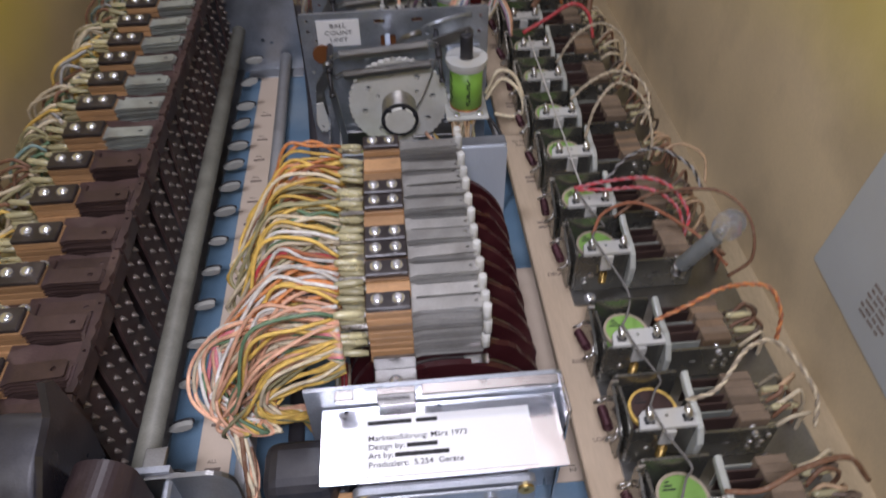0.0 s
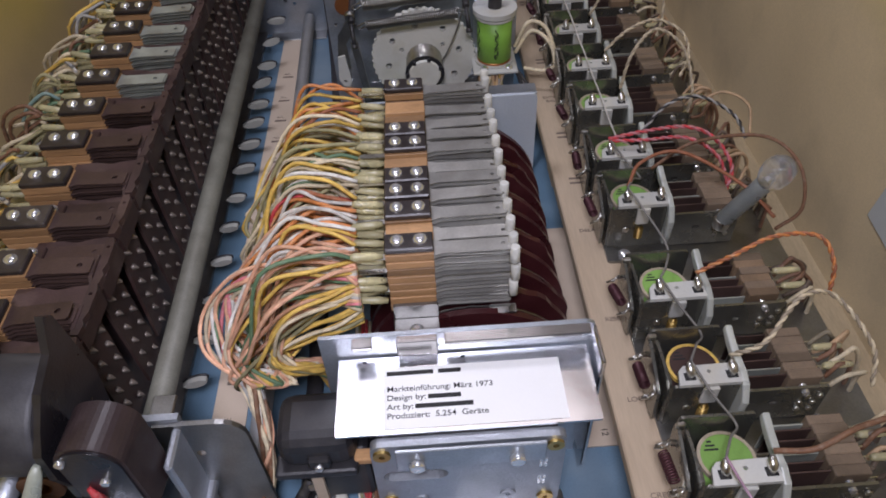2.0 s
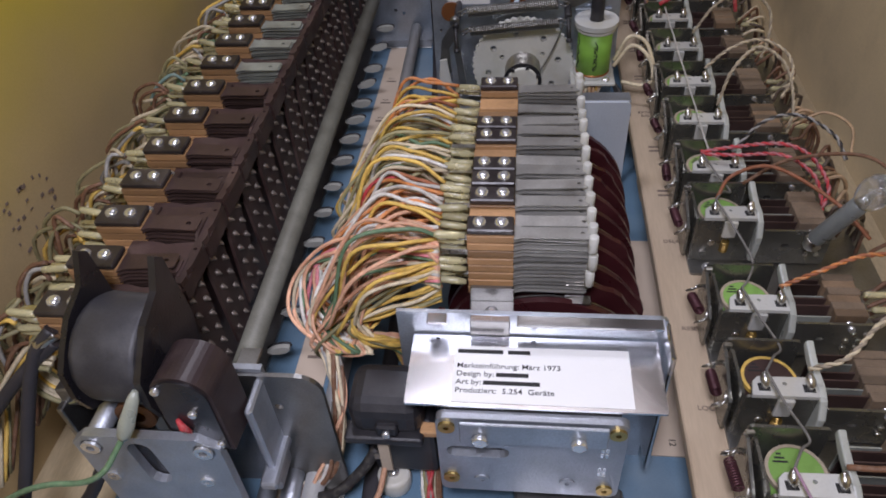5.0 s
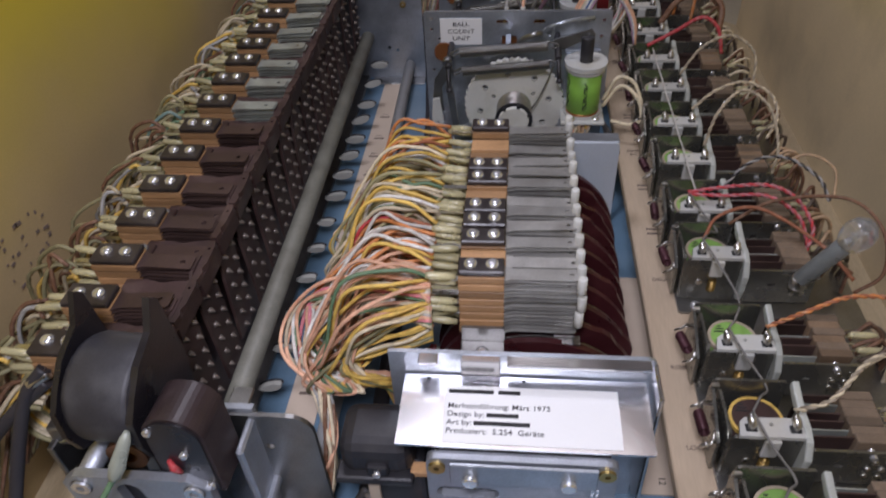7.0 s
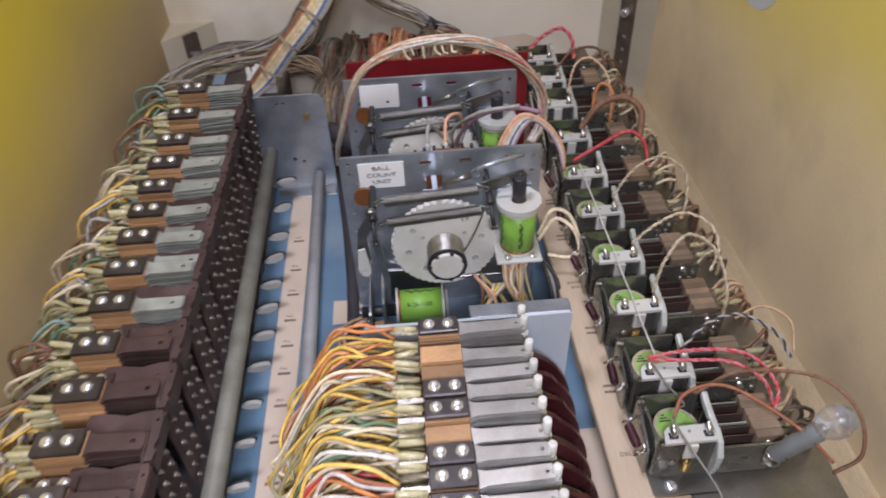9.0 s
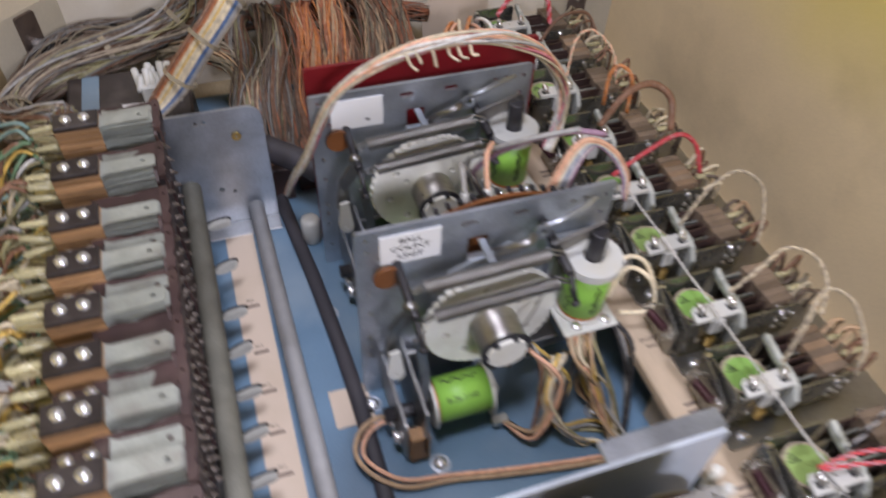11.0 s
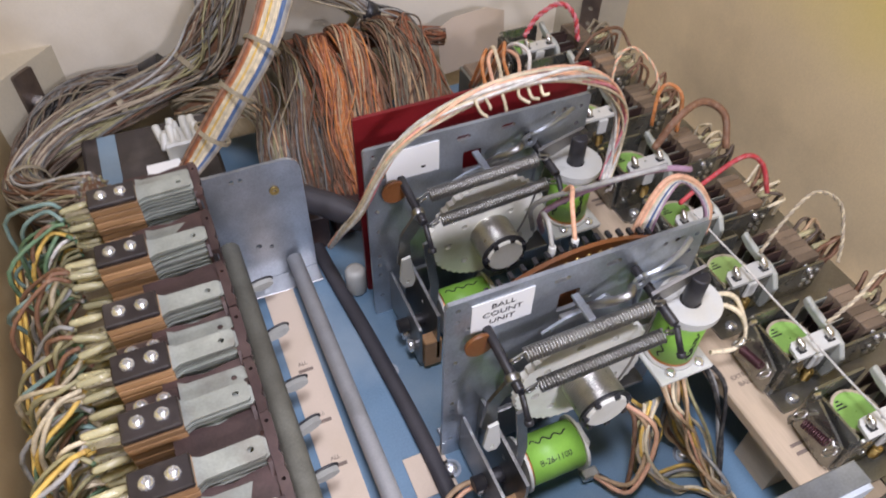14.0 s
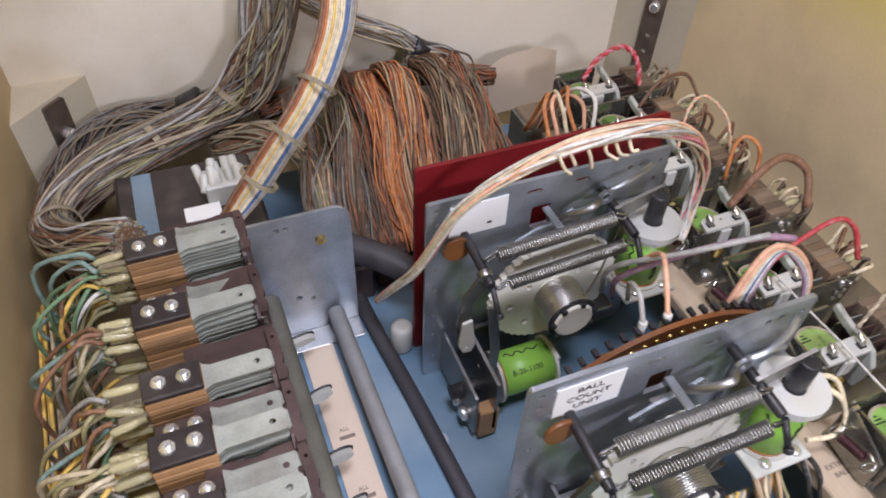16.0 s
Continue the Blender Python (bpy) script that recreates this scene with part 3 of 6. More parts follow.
for i, y in enumerate(BANK_Y):
    zt = 0.1265
    stack_of(bank, (-0.1365, y, zt), 8 if i % 3 else 7, 0.0042, 0.0275, BANKBLADE if i > 6 else DARKBLADE, 0.0225, 0.0135, tilt=rng.uniform(-0.05, 0.03))
    if i % 3 != 1:   # a low twin behind some of the stacks
        part("low_cap", box(-0.1465, -0.1255, y + 0.0085, y + 0.0165, zt - 0.012, zt - 0.009, 0.0005), BROWNBAKE, bank)
        for sx in (-0.1405, -0.1315):
            part("low_screw", SCREWHEAD, None, bank, at=(sx, y + 0.0125, zt - 0.009))
        part("low_blade", BLADES[(BANKBLADE.name if i > 6 else DARKBLADE.name, 0, round(0.0275, 3))], None, bank, at=(-0.1255, y + 0.0125, zt - 0.011))
    part("fibre_strip", FIBRE, None, bank, at=(-0.1255, y + 0.0142, zt - 0.0125)).rotation_euler = (rng.uniform(-0.04, 0.04), rng.uniform(-0.03, 0.03), rng.uniform(-0.03, 0.03))
    part("lifter", LIFT, None, bank, at=(-0.0985, y, 0.090)).rotation_euler = (rng.uniform(-0.02, 0.02), rng.uniform(-0.05, 0.03), 0)
    cs_ = part("comb_segment", COMB, None, bank, at=(-0.0955, y + 0.004, 0.1165 + rng.uniform(-0.0008, 0.0008)))
    cs_.rotation_euler = (rng.uniform(-0.03, 0.03), rng.uniform(-0.06, 0.06), rng.uniform(-0.02, 0.02))
    part("comb_wall", COMBWALL, None, cs_)
    for r in range(6):
        for c in (-0.0055, 0.0055):
            part("stud", STUD, None, bank, at=(-0.0968, y + c, 0.1035 - 0.0102 * r))
    tb = part("tab", TAB, None, bank, "white nylon trip tab with a dark rim", at=(-0.0865, y - 0.004, 0.028))
    tb.rotation_euler = (rng.uniform(-0.25, 0.05), rng.uniform(-0.05, 0.25), rng.uniform(-0.15, 0.15))
    tb.scale = (0.92, 0.9, 0.68) if i > 7 else (0.76, 0.9, 0.56)
    part("tab_rim", TABRIM, None, tb)
    sleeves(bank, -0.149, y, zt - 0.004, 9, 0.006, 0.030)
rail = part("reset_rail", sweep([(-0.0870, 0.206, 0.048), (-0.0880, 0.40, 0.0485), (-0.0900, 0.676, 0.049)], 0.0062, 14), TUBEGREY, bank, "worn grey-green round reset rail")
# leads of the bank
for i, y in enumerate(BANK_Y):
    per = {}
    cs = ["cream", "white", "olive", "green", "grey", "brown", "green", "cream", "grey", "olive", "teal", "yellow"] if i > 6 else ["cream", "yellow", "olive", "grey", "brown", "olive", "brown"]
    for k in range(17):
        c = rng.choice(cs)
        z0 = 0.122 - 0.0019 * k
        xo = rng.uniform(-0.194, -0.174)
        up = rng.uniform(-0.004, 0.004)
        dy = rng.uniform(-0.018, 0.018)
        pts = [(-0.161, y + rng.uniform(-0.005, 0.005), z0), jitter((-0.169, y + dy * 0.3, z0 + up), 0.002), jitter((xo, y + dy * 0.7, z0 - 0.014 + up), 0.003), jitter((xo - 0.003, y + dy, 0.07), 0.004), (-0.186, y + dy * 1.6 - 0.012, 0.04)]
        per.setdefault(c, bmesh.new())
        sweep(smooth(pts, 4), 0.00115, 5, per[c])
    for c, bm in per.items():
        tagged(part("wiring", bm, WIRE[c], bank, c + " cloth-covered leads"), kind="stuff")
bundle(bank, [(-0.180, 0.235, 0.0), (-0.186, 0.255, 0.03), (-0.192, 0.30, 0.045), (-0.190, 0.5, 0.05), (-0.193, 0.70, 0.06)], 46, 0.013, ["cream", "olive", "grey", "brown", "yellow", "green", "white"], 0.0011, name="trunk_wiring")

# end plate of the bank
ep = thing("end_plate", (0, 0, 0), "upright zinc end plate with a rounded corner", "plate")
part("sheet", plate(rounded2(-0.106, -0.037, 0.0, 0.098, 0.010, corners=(0, 1, 1, 0)), [circle2(-0.078, 0.0905, 0.0016), circle2(-0.073, 0.0905, 0.0016), circle2(-0.072, 0.033, 0.002),
     circle2(-0.064, 0.030, 0.0016), circle2(-0.055, 0.077, 0.0026)], 0.002, "y", 0.687), ZINC, ep)
part("foot", box(-0.090, -0.037, 0.672, 0.687, 0.0, 0.0015, 0.0004), DULL, ep)
part("rivet", ring((-0.055, 0.6868, 0.077), (-0.055, 0.6855, 0.077), 0.0012, 0.0030, 14), BRASS, ep)
tp = solid("floor_tube", sweep([(-0.046, 0.185, 0.013), (-0.0475, 0.40, 0.0135), (-0.052, 0.684, 0.016)], 0.0052, 14), TUBEPALE, "dull grey steel tube along the board", "tube")
fs = thing("floor_label_strip", (0, 0, 0), "pale tan paper label strip on the board", "label")
part("strip", box(-0.0775, -0.0585, 0.10, 0.672, 0.0002, 0.001), OLDPAPER, fs)
for i, y in enumerate(BANK_Y[1:-1]):
    m = pose(-0.0715, y - 0.010, 0.0011, 0, 0, 0)
    words("word", "ALL", 0.0034, GREYINK, fs, m)
    part("word_bar", box(-0.0725, -0.0635, y - 0.0150, y - 0.0128, 0.001, 0.00115), GREYINK, fs)
_cab = sweep(smooth([(-0.015, 0.10, 0.0), (-0.0215, 0.30, 0.0), (-0.019, 0.50, 0.0), (-0.024, 0.60, 0.0), (-0.033, 0.70, 0.001), (-0.030, 0.76, 0.004)], 8), 0.0048, 12)
for v in _cab.verts:
    v.co.z = 0.0034 + v.co.z * 0.62
solid("flat_black_cable", _cab,
      RUBBER, "worn black rubber cable on the board", "cable")
for k, (x, y) in enumerate(((-0.0215, 0.587), (-0.012, 0.515), (0.112, 0.472), (0.03, 0.158), (0.015, 0.468))):
    sc = thing("floor_screw", (x, y, 0), "round-head steel screw in the blue board", "screw", "board screws")
    part("washer", ring((0, 0, 0), (0, 0, 0.001), 0.002, 0.0058, 18), ZINC, sc)
    part("head", sweep([(0, 0, 0.0008), (0, 0, 0.002), (0, 0, 0.0032), (0, 0, 0.0037)], [0.0040, 0.0040, 0.003, 0.0012], 14), SCREW, sc)
solid("floor_paper", box(-0.035, -0.012, 0.505, 0.530, 0.0003, 0.001), OLDPAPER, "small grey-tan paper patch on the board", "paper")


# ---- stepping units ----
def gear_outline(r, teeth, depth):
    out = []
    for k in range(teeth):
        a = 2 * math.pi * k / teeth
        out += [(r * math.cos(a), r * math.sin(a)), ((r - depth) * math.cos(a + 0.06), (r - depth) * math.sin(a + 0.06))]
    return out


def wrapped_words(text, size, parent, start, along, outward, r):
    """Print that runs along a round coil and bends round it."""
    ob = words("part_number", text, size, INK, parent, Matrix())
    side = outward.cross(along)
    for v in ob.data.vertices:
        th = (v.co.y - size * 0.35) / r
        v.co = start + along * v.co.x + (outward * math.cos(th) + side * math.sin(th)) * (r + 0.00006 + v.co.z)


def coil(parent, p0, p1, r, wrap, label, number, marks=True):
    """A solenoid coil between two nylon flanges, with its paper wrap and a printed mark."""
    p0, p1 = Vector(p0), Vector(p1)
    d = (p1 - p0).normalized()
    c = part("coil", cyl(p0 + d * 0.001, p1 - d * 0.001, r, 28), wrap, parent, label)
    part("flange", ring(p0, p0 + d * 0.0016, r * 0.25, r * 1.16, 28), NYLON, c)
    part("flange", ring(p1 - d * 0.0016, p1, r * 0.25, r * 1.16, 28), NYLON, c)
    part("winding", cyl(p0 + d * 0.0016, p0 + d * 0.0032, r * 1.01, 28), COPPER, c)
    if marks:
        a = Vector((0, 0, 1)) if abs(d.z) < 0.5 else Vector((0.25, -1, 0)).normalized()
        b = d.cross(a).normalized()
        out_ = Vector((0, -0.62, 0.78)) if abs(d.z) < 0.5 else Vector((0.02, -1, 0)).normalized()
        wrapped_words(number, r * 0.34, c, p0.lerp(p1, 0.22), d, out_, r)
        for row, (w, h, tt) in enumerate(((0.62, 0.12, 0.22), (0.66, 0.14, 1.45))):
            n = 19
            line = []
            for k in range(n):
                u = (k / (n - 1) - 0.5) * w
                ang = tt + 0.11 * math.sin(k * 1.15) * (1 - 0.4 * k / n)
                q = p0.lerp(p1, 0.5 + u)
                line.append(q + (a * math.cos(ang) - b * math.sin(ang)) * (r + 0.00005))
            part("print", sweep(smooth(line, 2), 0.0004, 4), INK, c)
    return c


def spring(parent, p0, p1, R, r, turns):
    s = part("spring", helix(p0, p1, R, r, turns), DULL, parent, "grey steel coil spring")
    v = (Vector(p1) - Vector(p0)).normalized()
    for p, q in ((Vector(p0), -v), (Vector(p1), v)):
        part("spring_hook", sweep(smooth([p + Vector((0, 0, R)), p + q * 0.004 + Vector((0, 0, R * 0.4)), p + q * 0.007, p + q * 0.005 - Vector((0, 0, R * 0.7)), p + q * 0.001], 4), r, 5), DULL, s)


def stepper(at, label, text, with_bar):
    t = thing("stepping_unit", at, label, "stepping unit", "stepping units")
    W0, W1, H = -0.014, 0.1215, 0.1375
    holes = [slot2(x, 0.1295, 0.0085, 0.0032) for x in (0.043, 0.070)] + [circle2(x, z, 0.0014, 9) for x, z in
             ((-0.0085, 0.132), (-0.0085, 0.124), (-0.003, 0.1165), (-0.0085, 0.092), (-0.0085, 0.076), (-0.009, 0.055), (-0.009, 0.047), (-0.009, 0.038), (-0.009, 0.018),
              (0.098, 0.130), (0.105, 0.1305), (0.116, 0.130), (0.115, 0.118), (0.113, 0.02))] + [rounded2(0.043, 0.054, 0.105, 0.119, 0.001, 2)]
    part("frame_plate", plate(rounded2(W0, W1, 0.0, H, 0.002), holes, 0.0022, "y"), ZINC, t, "zinc-plated steel plate with slots and holes")
    lb = part("label_card", box(-0.0020, 0.0285, -0.0006, -0.0001, 0.1125, 0.1325), PAPER, t, "white paper name card")
    if text:
        for k, w in enumerate(text):
            words("word", w, 0.0044, INK, lb, pose(0.0132, -0.0007, 0.1268 - 0.0054 * k, 90), "CENTER", 1.25)
    else:
        part("word_bar", box(0.018, 0.0205, -0.0008, -0.0006, 0.1170, 0.1182), INK, lb)
    # ratchet wheel, hub and return spring
    wc = (0.053, 0.072)
    o = [(wc[0] + x, wc[1] + z) for x, z in gear_outline(0.0375, 46, 0.0014)]
    hs = [circle2(wc[0] + 0.026 * math.cos(a), wc[1] + 0.026 * math.sin(a), 0.0024, 9) for a in [0.2 + k * 0.785 for k in range(8)]] + [circle2(wc[0] + 0.017 * math.cos(a), wc[1] + 0.017 * math.sin(a), 0.0018, 9) for a in (0.6, 2.7, 4.6)]
    g = part("ratchet_wheel", plate(o, hs, 0.0042, "y", -0.018), GEAR, t, "white nylon ratchet wheel")
    part("axle", cyl((wc[0], -0.013, wc[1]), (wc[0], 0.004, wc[1]), 0.006, 16), DULL, t)
    hub = part("hub", cyl((wc[0], -0.018, wc[1]), (wc[0], -0.0415, wc[1]), 0.0112, 24, bev=0.001), GEAR, t, "white nylon hub")
    part("clock_spring", helix((wc[0], -0.020, wc[1]), (wc[0], -0.038, wc[1]), 0.0124, 0.00062, 15, 5, 20), BRIGHTSPRING, hub, "wound steel return spring")
    part("hub_ring", ring((wc[0], -0.0385, wc[1]), (wc[0], -0.0398, wc[1]), 0.0108, 0.0138, 22), BLACK, hub)
    for k in range(7):
        a = 0.4 + k * 0.9
        part("hub_notch", box(wc[0] + 0.0118 * math.cos(a) - 0.0012, wc[0] + 0.0118 * math.cos(a) + 0.0012, -0.0420, -0.0398, wc[1] + 0.0118 * math.sin(a) - 0.0012, wc[1] + 0.0118 * math.sin(a) + 0.0012), BLACK, hub)
    part("spring_tail", sweep(smooth([(wc[0] + 0.0105, -0.030, wc[1]), (wc[0] + 0.018, -0.028, wc[1] + 0.012), (wc[0] + 0.026, -0.024, wc[1] + 0.030), (wc[0] + 0.030, -0.022, wc[1] + 0.046)], 4), 0.0006, 5), DULL, hub)
    # lever springs and arms
    spring(t, (0.014, -0.022, 0.1165), (0.076, -0.024, 0.1225), 0.0033, 0.00066, 44)
    spring(t, (0.016, -0.033, 0.1075), (0.077, -0.035, 0.1140), 0.0030, 0.00066, 44)
    for p, q, rr in (((0.006, 0.0, 0.113), (0.006, -0.034, 0.1105), 0.0024), ((0.083, 0.0, 0.120), (0.083, -0.034, 0.1175), 0.0024)):
        part("post", cyl(p, q, rr, 14, bev=0.0008), BLACK, t, "dark spring post")
        part("post_pin", cyl((p[0], q[1] - 0.001, q[2]), (p[0] + 0.001, q[1] - 0.009, q[2] - 0.013), 0.0015, 8), BLACK, t)
        part("pin_knob", cyl((p[0] + 0.001, q[1] - 0.008, q[2] - 0.0115), (p[0] + 0.001, q[1] - 0.0095, q[2] - 0.0138), 0.0022, 10, bev=0.0006), BLACK, t)
    part("pawl_arm", plate([(0.004, 0.112), (-0.005, 0.098), (-0.0075, 0.078), (-0.0035, 0.070), (0.001, 0.073), (0.000, 0.092), (0.009, 0.106)], [circle2(-0.0035, 0.0755, 0.0012, 8)], 0.0018, "y", -0.028), DULL, t)
    part("drive_arm", plate([(0.079, 0.124), (0.084, 0.126), (0.106, 0.132), (0.109, 0.128), (0.088, 0.118), (0.081, 0.117)], [circle2(0.104, 0.1292, 0.001, 8)], 0.0018, "y", -0.020), DULL, t)
    part("lever", sweep(smooth([(0.053, -0.004, 0.109), (0.058, -0.014, 0.122), (0.066, -0.018, 0.128), (0.071, -0.014, 0.127)], 4), 0.0021, 8), DULL, t)
    part("lever", box(0.040, 0.068, -0.009, -0.006, 0.110, 0.113, 0.0005), DULL, t)
    part("latch", plate([(-0.0065, 0.085), (-0.0015, 0.086), (0.0010, 0.066), (-0.0010, 0.061), (-0.0055, 0.062), (-0.0080, 0.068)], [circle2(-0.0035, 0.066, 0.0012, 8)], 0.0016, "y", -0.0330), NYLON, t, "pale latch link")
    part("stop_arm", plate([(0.030, 0.1075), (0.041, 0.1130), (0.050, 0.1145), (0.061, 0.1210), (0.064, 0.1190), (0.052, 0.1105), (0.040, 0.1085), (0.031, 0.1045)], [circle2(0.035, 0.1078, 0.001, 8)], 0.0014, "y", -0.010), ZINC, t, "bent steel stop arm")
    part("stop_lug", box(0.0460, 0.0500, -0.020, -0.004, 0.1205, 0.1222, 0.0004), ZINC, t)
    part("arm_ring", ring((0.0765, -0.012, 0.1270), (0.0765, -0.0135, 0.1270), 0.0022, 0.0046, 16), ZINC, t)
    part("tail_link", sweep(smooth([(0.0765, -0.013, 0.131), (0.085, -0.014, 0.1345), (0.098, -0.010, 0.1355), (0.108, -0.004, 0.1335)], 4), 0.0016, 6), ZINC, t)
    part("arm_bush", cyl((0.005, -0.0262, 0.1130), (0.005, -0.0300, 0.1120), 0.0036, 14, bev=0.0008), DULL, t)
    part("cradle_arm", plate([(0.004, 0.098), (0.009, 0.098), (0.0135, 0.060), (0.0125, 0.040), (0.0085, 0.040), (0.0085, 0.062)], [], 0.0016, "y", -0.0375), DULL, t)
    part("stop_pad", cyl((0.0005, -0.004, 0.109), (0.0005, -0.006, 0.109), 0.0072, 18), BROWNPH, t, "brown phenolic stop")
    # upright step-up coil with plunger
    cx, cy = 0.1035, -0.021
    part("coil_seat", box(cx - 0.016, cx + 0.0155, cy - 0.017, cy + 0.021, 0.0665, 0.0690, 0.0006), NYLON, t, "pale coil base plate")
    part("coil_bracket", box(cx - 0.014, cx + 0.012, cy + 0.0175, cy + 0.0205, 0.066, 0.109, 0.0005), ZINC, t)
    part("coil_bracket_top", plate(rounded2(cx - 0.0125, cx + 0.0115, cy - 0.008, cy + 0.021, 0.006), [circle2(cx, cy, 0.0062, 14)], 0.0012, "z", 0.1051), ZINC, t)
    coil(t, (cx, cy, 0.0690), (cx, cy, 0.1050), 0.0120, GREEN, "bright green wrapped solenoid coil", "C-28-1100")
    part("coil_collar", ring((cx, cy, 0.1064), (cx, cy, 0.1098), 0.0052, 0.0152, 28), NYLON, t, 'pale thick coil collar')
    part("plunger", cyl((cx, cy, 0.100), (cx, cy, 0.1275), 0.0046, 16, bev=0.0008), BLACK, t, "black plunger tip")
    for k in (-0.008, 0.009):
        part("seat_screw", SCREWHEAD, None, t, at=(cx + k, cy - 0.0125, 0.0690))
    # reset coil lying low with its bracket and switch
    part("reset_bracket", plate(rounded2(-0.052, 0.0, 0.010, 0.052, 0.003, corners=(1, 1, 0, 0)), [circle2(-0.03, 0.04, 0.0016, 8)], 0.0018, "x", 0.0065), DULL, t)
    part("reset_bracket", plate(rounded2(-0.050, 0.0, 0.006, 0.040, 0.003), [], 0.0016, "x", -0.0035), DULL, t)
    part("reset_yoke", box(0.0065, 0.052, -0.006, -0.003, 0.008, 0.040, 0.0005), DULL, t)
    part("reset_core", cyl((-0.010, -0.031, 0.024), (0.016, -0.031, 0.024), 0.0042, 14), BLACK, t)
    coil(t, (0.0155, -0.031, 0.026), (0.0500, -0.031, 0.026), 0.0128, GREEN, "bright green wrapped reset coil", "B-26-1100")
    part("coil_tail", plate([(-0.040, 0.004), (-0.024, 0.004), (-0.026, 0.036), (-0.038, 0.036)], [], 0.0016, "x", 0.0512), NYLON, t)
    for yy in (-0.040, -0.030):
        part("bracket_screw", cyl((-0.0035, yy, 0.014), (-0.0075, yy, 0.014), 0.0042, 10, bev=0.001), SCREW, t)
    part("switch_spacer", box(-0.001, 0.010, -0.052, -0.044, 0.004, 0.028, 0.0006), TAN, t)
    part("solder_post", box(0.050, 0.060, -0.046, -0.040, 0.004, 0.008, 0.0008), SOLDER, t)
    part("foot", box(W0 + 0.004, W1 - 0.004, 0.0022, 0.016, 0.0, 0.002, 0.0004), ZINC, t)
    for x in (0.066, 0.080):
        part("seat_bolt", cyl((x, -0.004, 0.046), (x, -0.010, 0.046), 0.0042, 10, bev=0.001), SCREW, t)
    part("lower_bracket", box(0.062, 0.096, -0.020, -0.001, 0.040, 0.0425, 0.0004), DULL, t)
    if with_bar:
        arc = [radians(52 + 4 * k) for k in range(20)]
        part("contact_disc", plate([(0.062 + 0.086 * math.cos(a), 0.046 + 0.086 * math.sin(a)) for a in arc] + [(0.01, 0.06), (0.11, 0.06)], [], 0.0024, "y", 0.010), BROWNPH, t, "brown phenolic contact disc")
        for k in range(17):
            a = radians(55 + 4.3 * k)
            part("rivet", cyl((0.062 + 0.081 * math.cos(a), 0.0110, 0.046 + 0.081 * math.sin(a)), (0.062 + 0.081 * math.cos(a), 0.0090, 0.046 + 0.081 * math.sin(a)), 0.0012, 8), BRASS, t)
            part("edge_tooth", box(0.062 + 0.0868 * math.cos(a) - 0.001, 0.062 + 0.0868 * math.cos(a) + 0.001, 0.013, 0.017, 0.046 + 0.0868 * math.sin(a) - 0.002, 0.046 + 0.0868 * math.sin(a)), BLACK, t)
        for x in (0.046, 0.058):
            part("terminal", cyl((x, 0.016, 0.124), (x, 0.016, 0.134), 0.0019, 10, bev=0.0005), NYLON, t)
            part("terminal_pin", cyl((x, 0.016, 0.112), (x, 0.016, 0.125), 0.0012, 8), SOLDER, t)
        part("wiper_bar", box(0.03, 0.09, 0.012, 0.020, 0.108, 0.113, 0.0008), BROWNPH, t)
    return t


u1 = stepper((0, 0.524, 0), "stepping unit with a white ratchet wheel and name card", ("BALL", "COUNT", "UNIT"), True)
u2 = stepper((0, 0.631, 0), "stepping unit with a blank white card, green coils", None, False)
rp = thing("red_plate", (0, 0.652, 0), "dark red phenolic board standing behind a stepping unit", "board")
part("sheet", plate(rounded2(-0.012, 0.134, 0.0, 0.1415, 0.002), [], 0.0025, "y"), REDPLATE, rp)
for k in range(40):
    part("pin", cyl((-0.006 + 0.0034 * k, 0.0025, 0.135), (-0.006 + 0.0034 * k, 0.0070, 0.137), 0.0008, 6), SOLDER, rp)

# leads of the stepping units
l1 = thing("unit_leads", (0, 0, 0), "bare and coloured leads under a stepping unit", "wires", "unit leads")
for k in range(9):
    c = ["tan", "drab", "cream", "grey", "tan", "brown", "black", "yellow", "tan"][k]
    wire([(0.094 + 0.0018 * k, 0.492, 0.066), jitter((0.098 + 0.001 * k, 0.486, 0.045), 0.003), jitter((0.108, 0.478, 0.020), 0.006), jitter((0.116, 0.462, 0.004), 0.003), (0.118, 0.44, 0.002)], 0.0012, c, l1)
for k in range(5):
    c = ["grey", "cream", "yellow", "grey", "olive"][k]
    wire([(0.078, 0.500, 0.047), jitter((0.090, 0.484, 0.025), 0.006), jitter((0.086, 0.470, 0.006), 0.006), jitter((0.105, 0.462, 0.003), 0.003), (0.118, 0.455, 0.003)], 0.0011, c, l1)
for k in range(6):
    c = ["black", "grey", "black", "brown", "tan", "peach"][k]
    wire([(0.118, 0.496, 0.066), jitter((0.128, 0.484, 0.045), 0.003), jitter((0.126, 0.466, 0.016), 0.003), (0.119, 0.450, 0.003)] if k < 3 else
         [(0.072, 0.495, 0.052), jitter((0.082, 0.480, 0.040), 0.005), jitter((0.07, 0.466, 0.012), 0.005), (0.056, 0.480, 0.006)], 0.0013, c, l1)
wire([(0.001, 0.490, 0.016), (-0.008, 0.500, 0.011), (-0.022, 0.497, 0.009), (-0.029, 0.484, 0.0085), (-0.023, 0.469, 0.0085), (-0.007, 0.459, 0.004), (0.018, 0.456, 0.003), (0.048, 0.450, 0.003), (0.083, 0.444, 0.003), (0.114, 0.440, 0.003)], 0.0015, "tan", l1, steps=8)
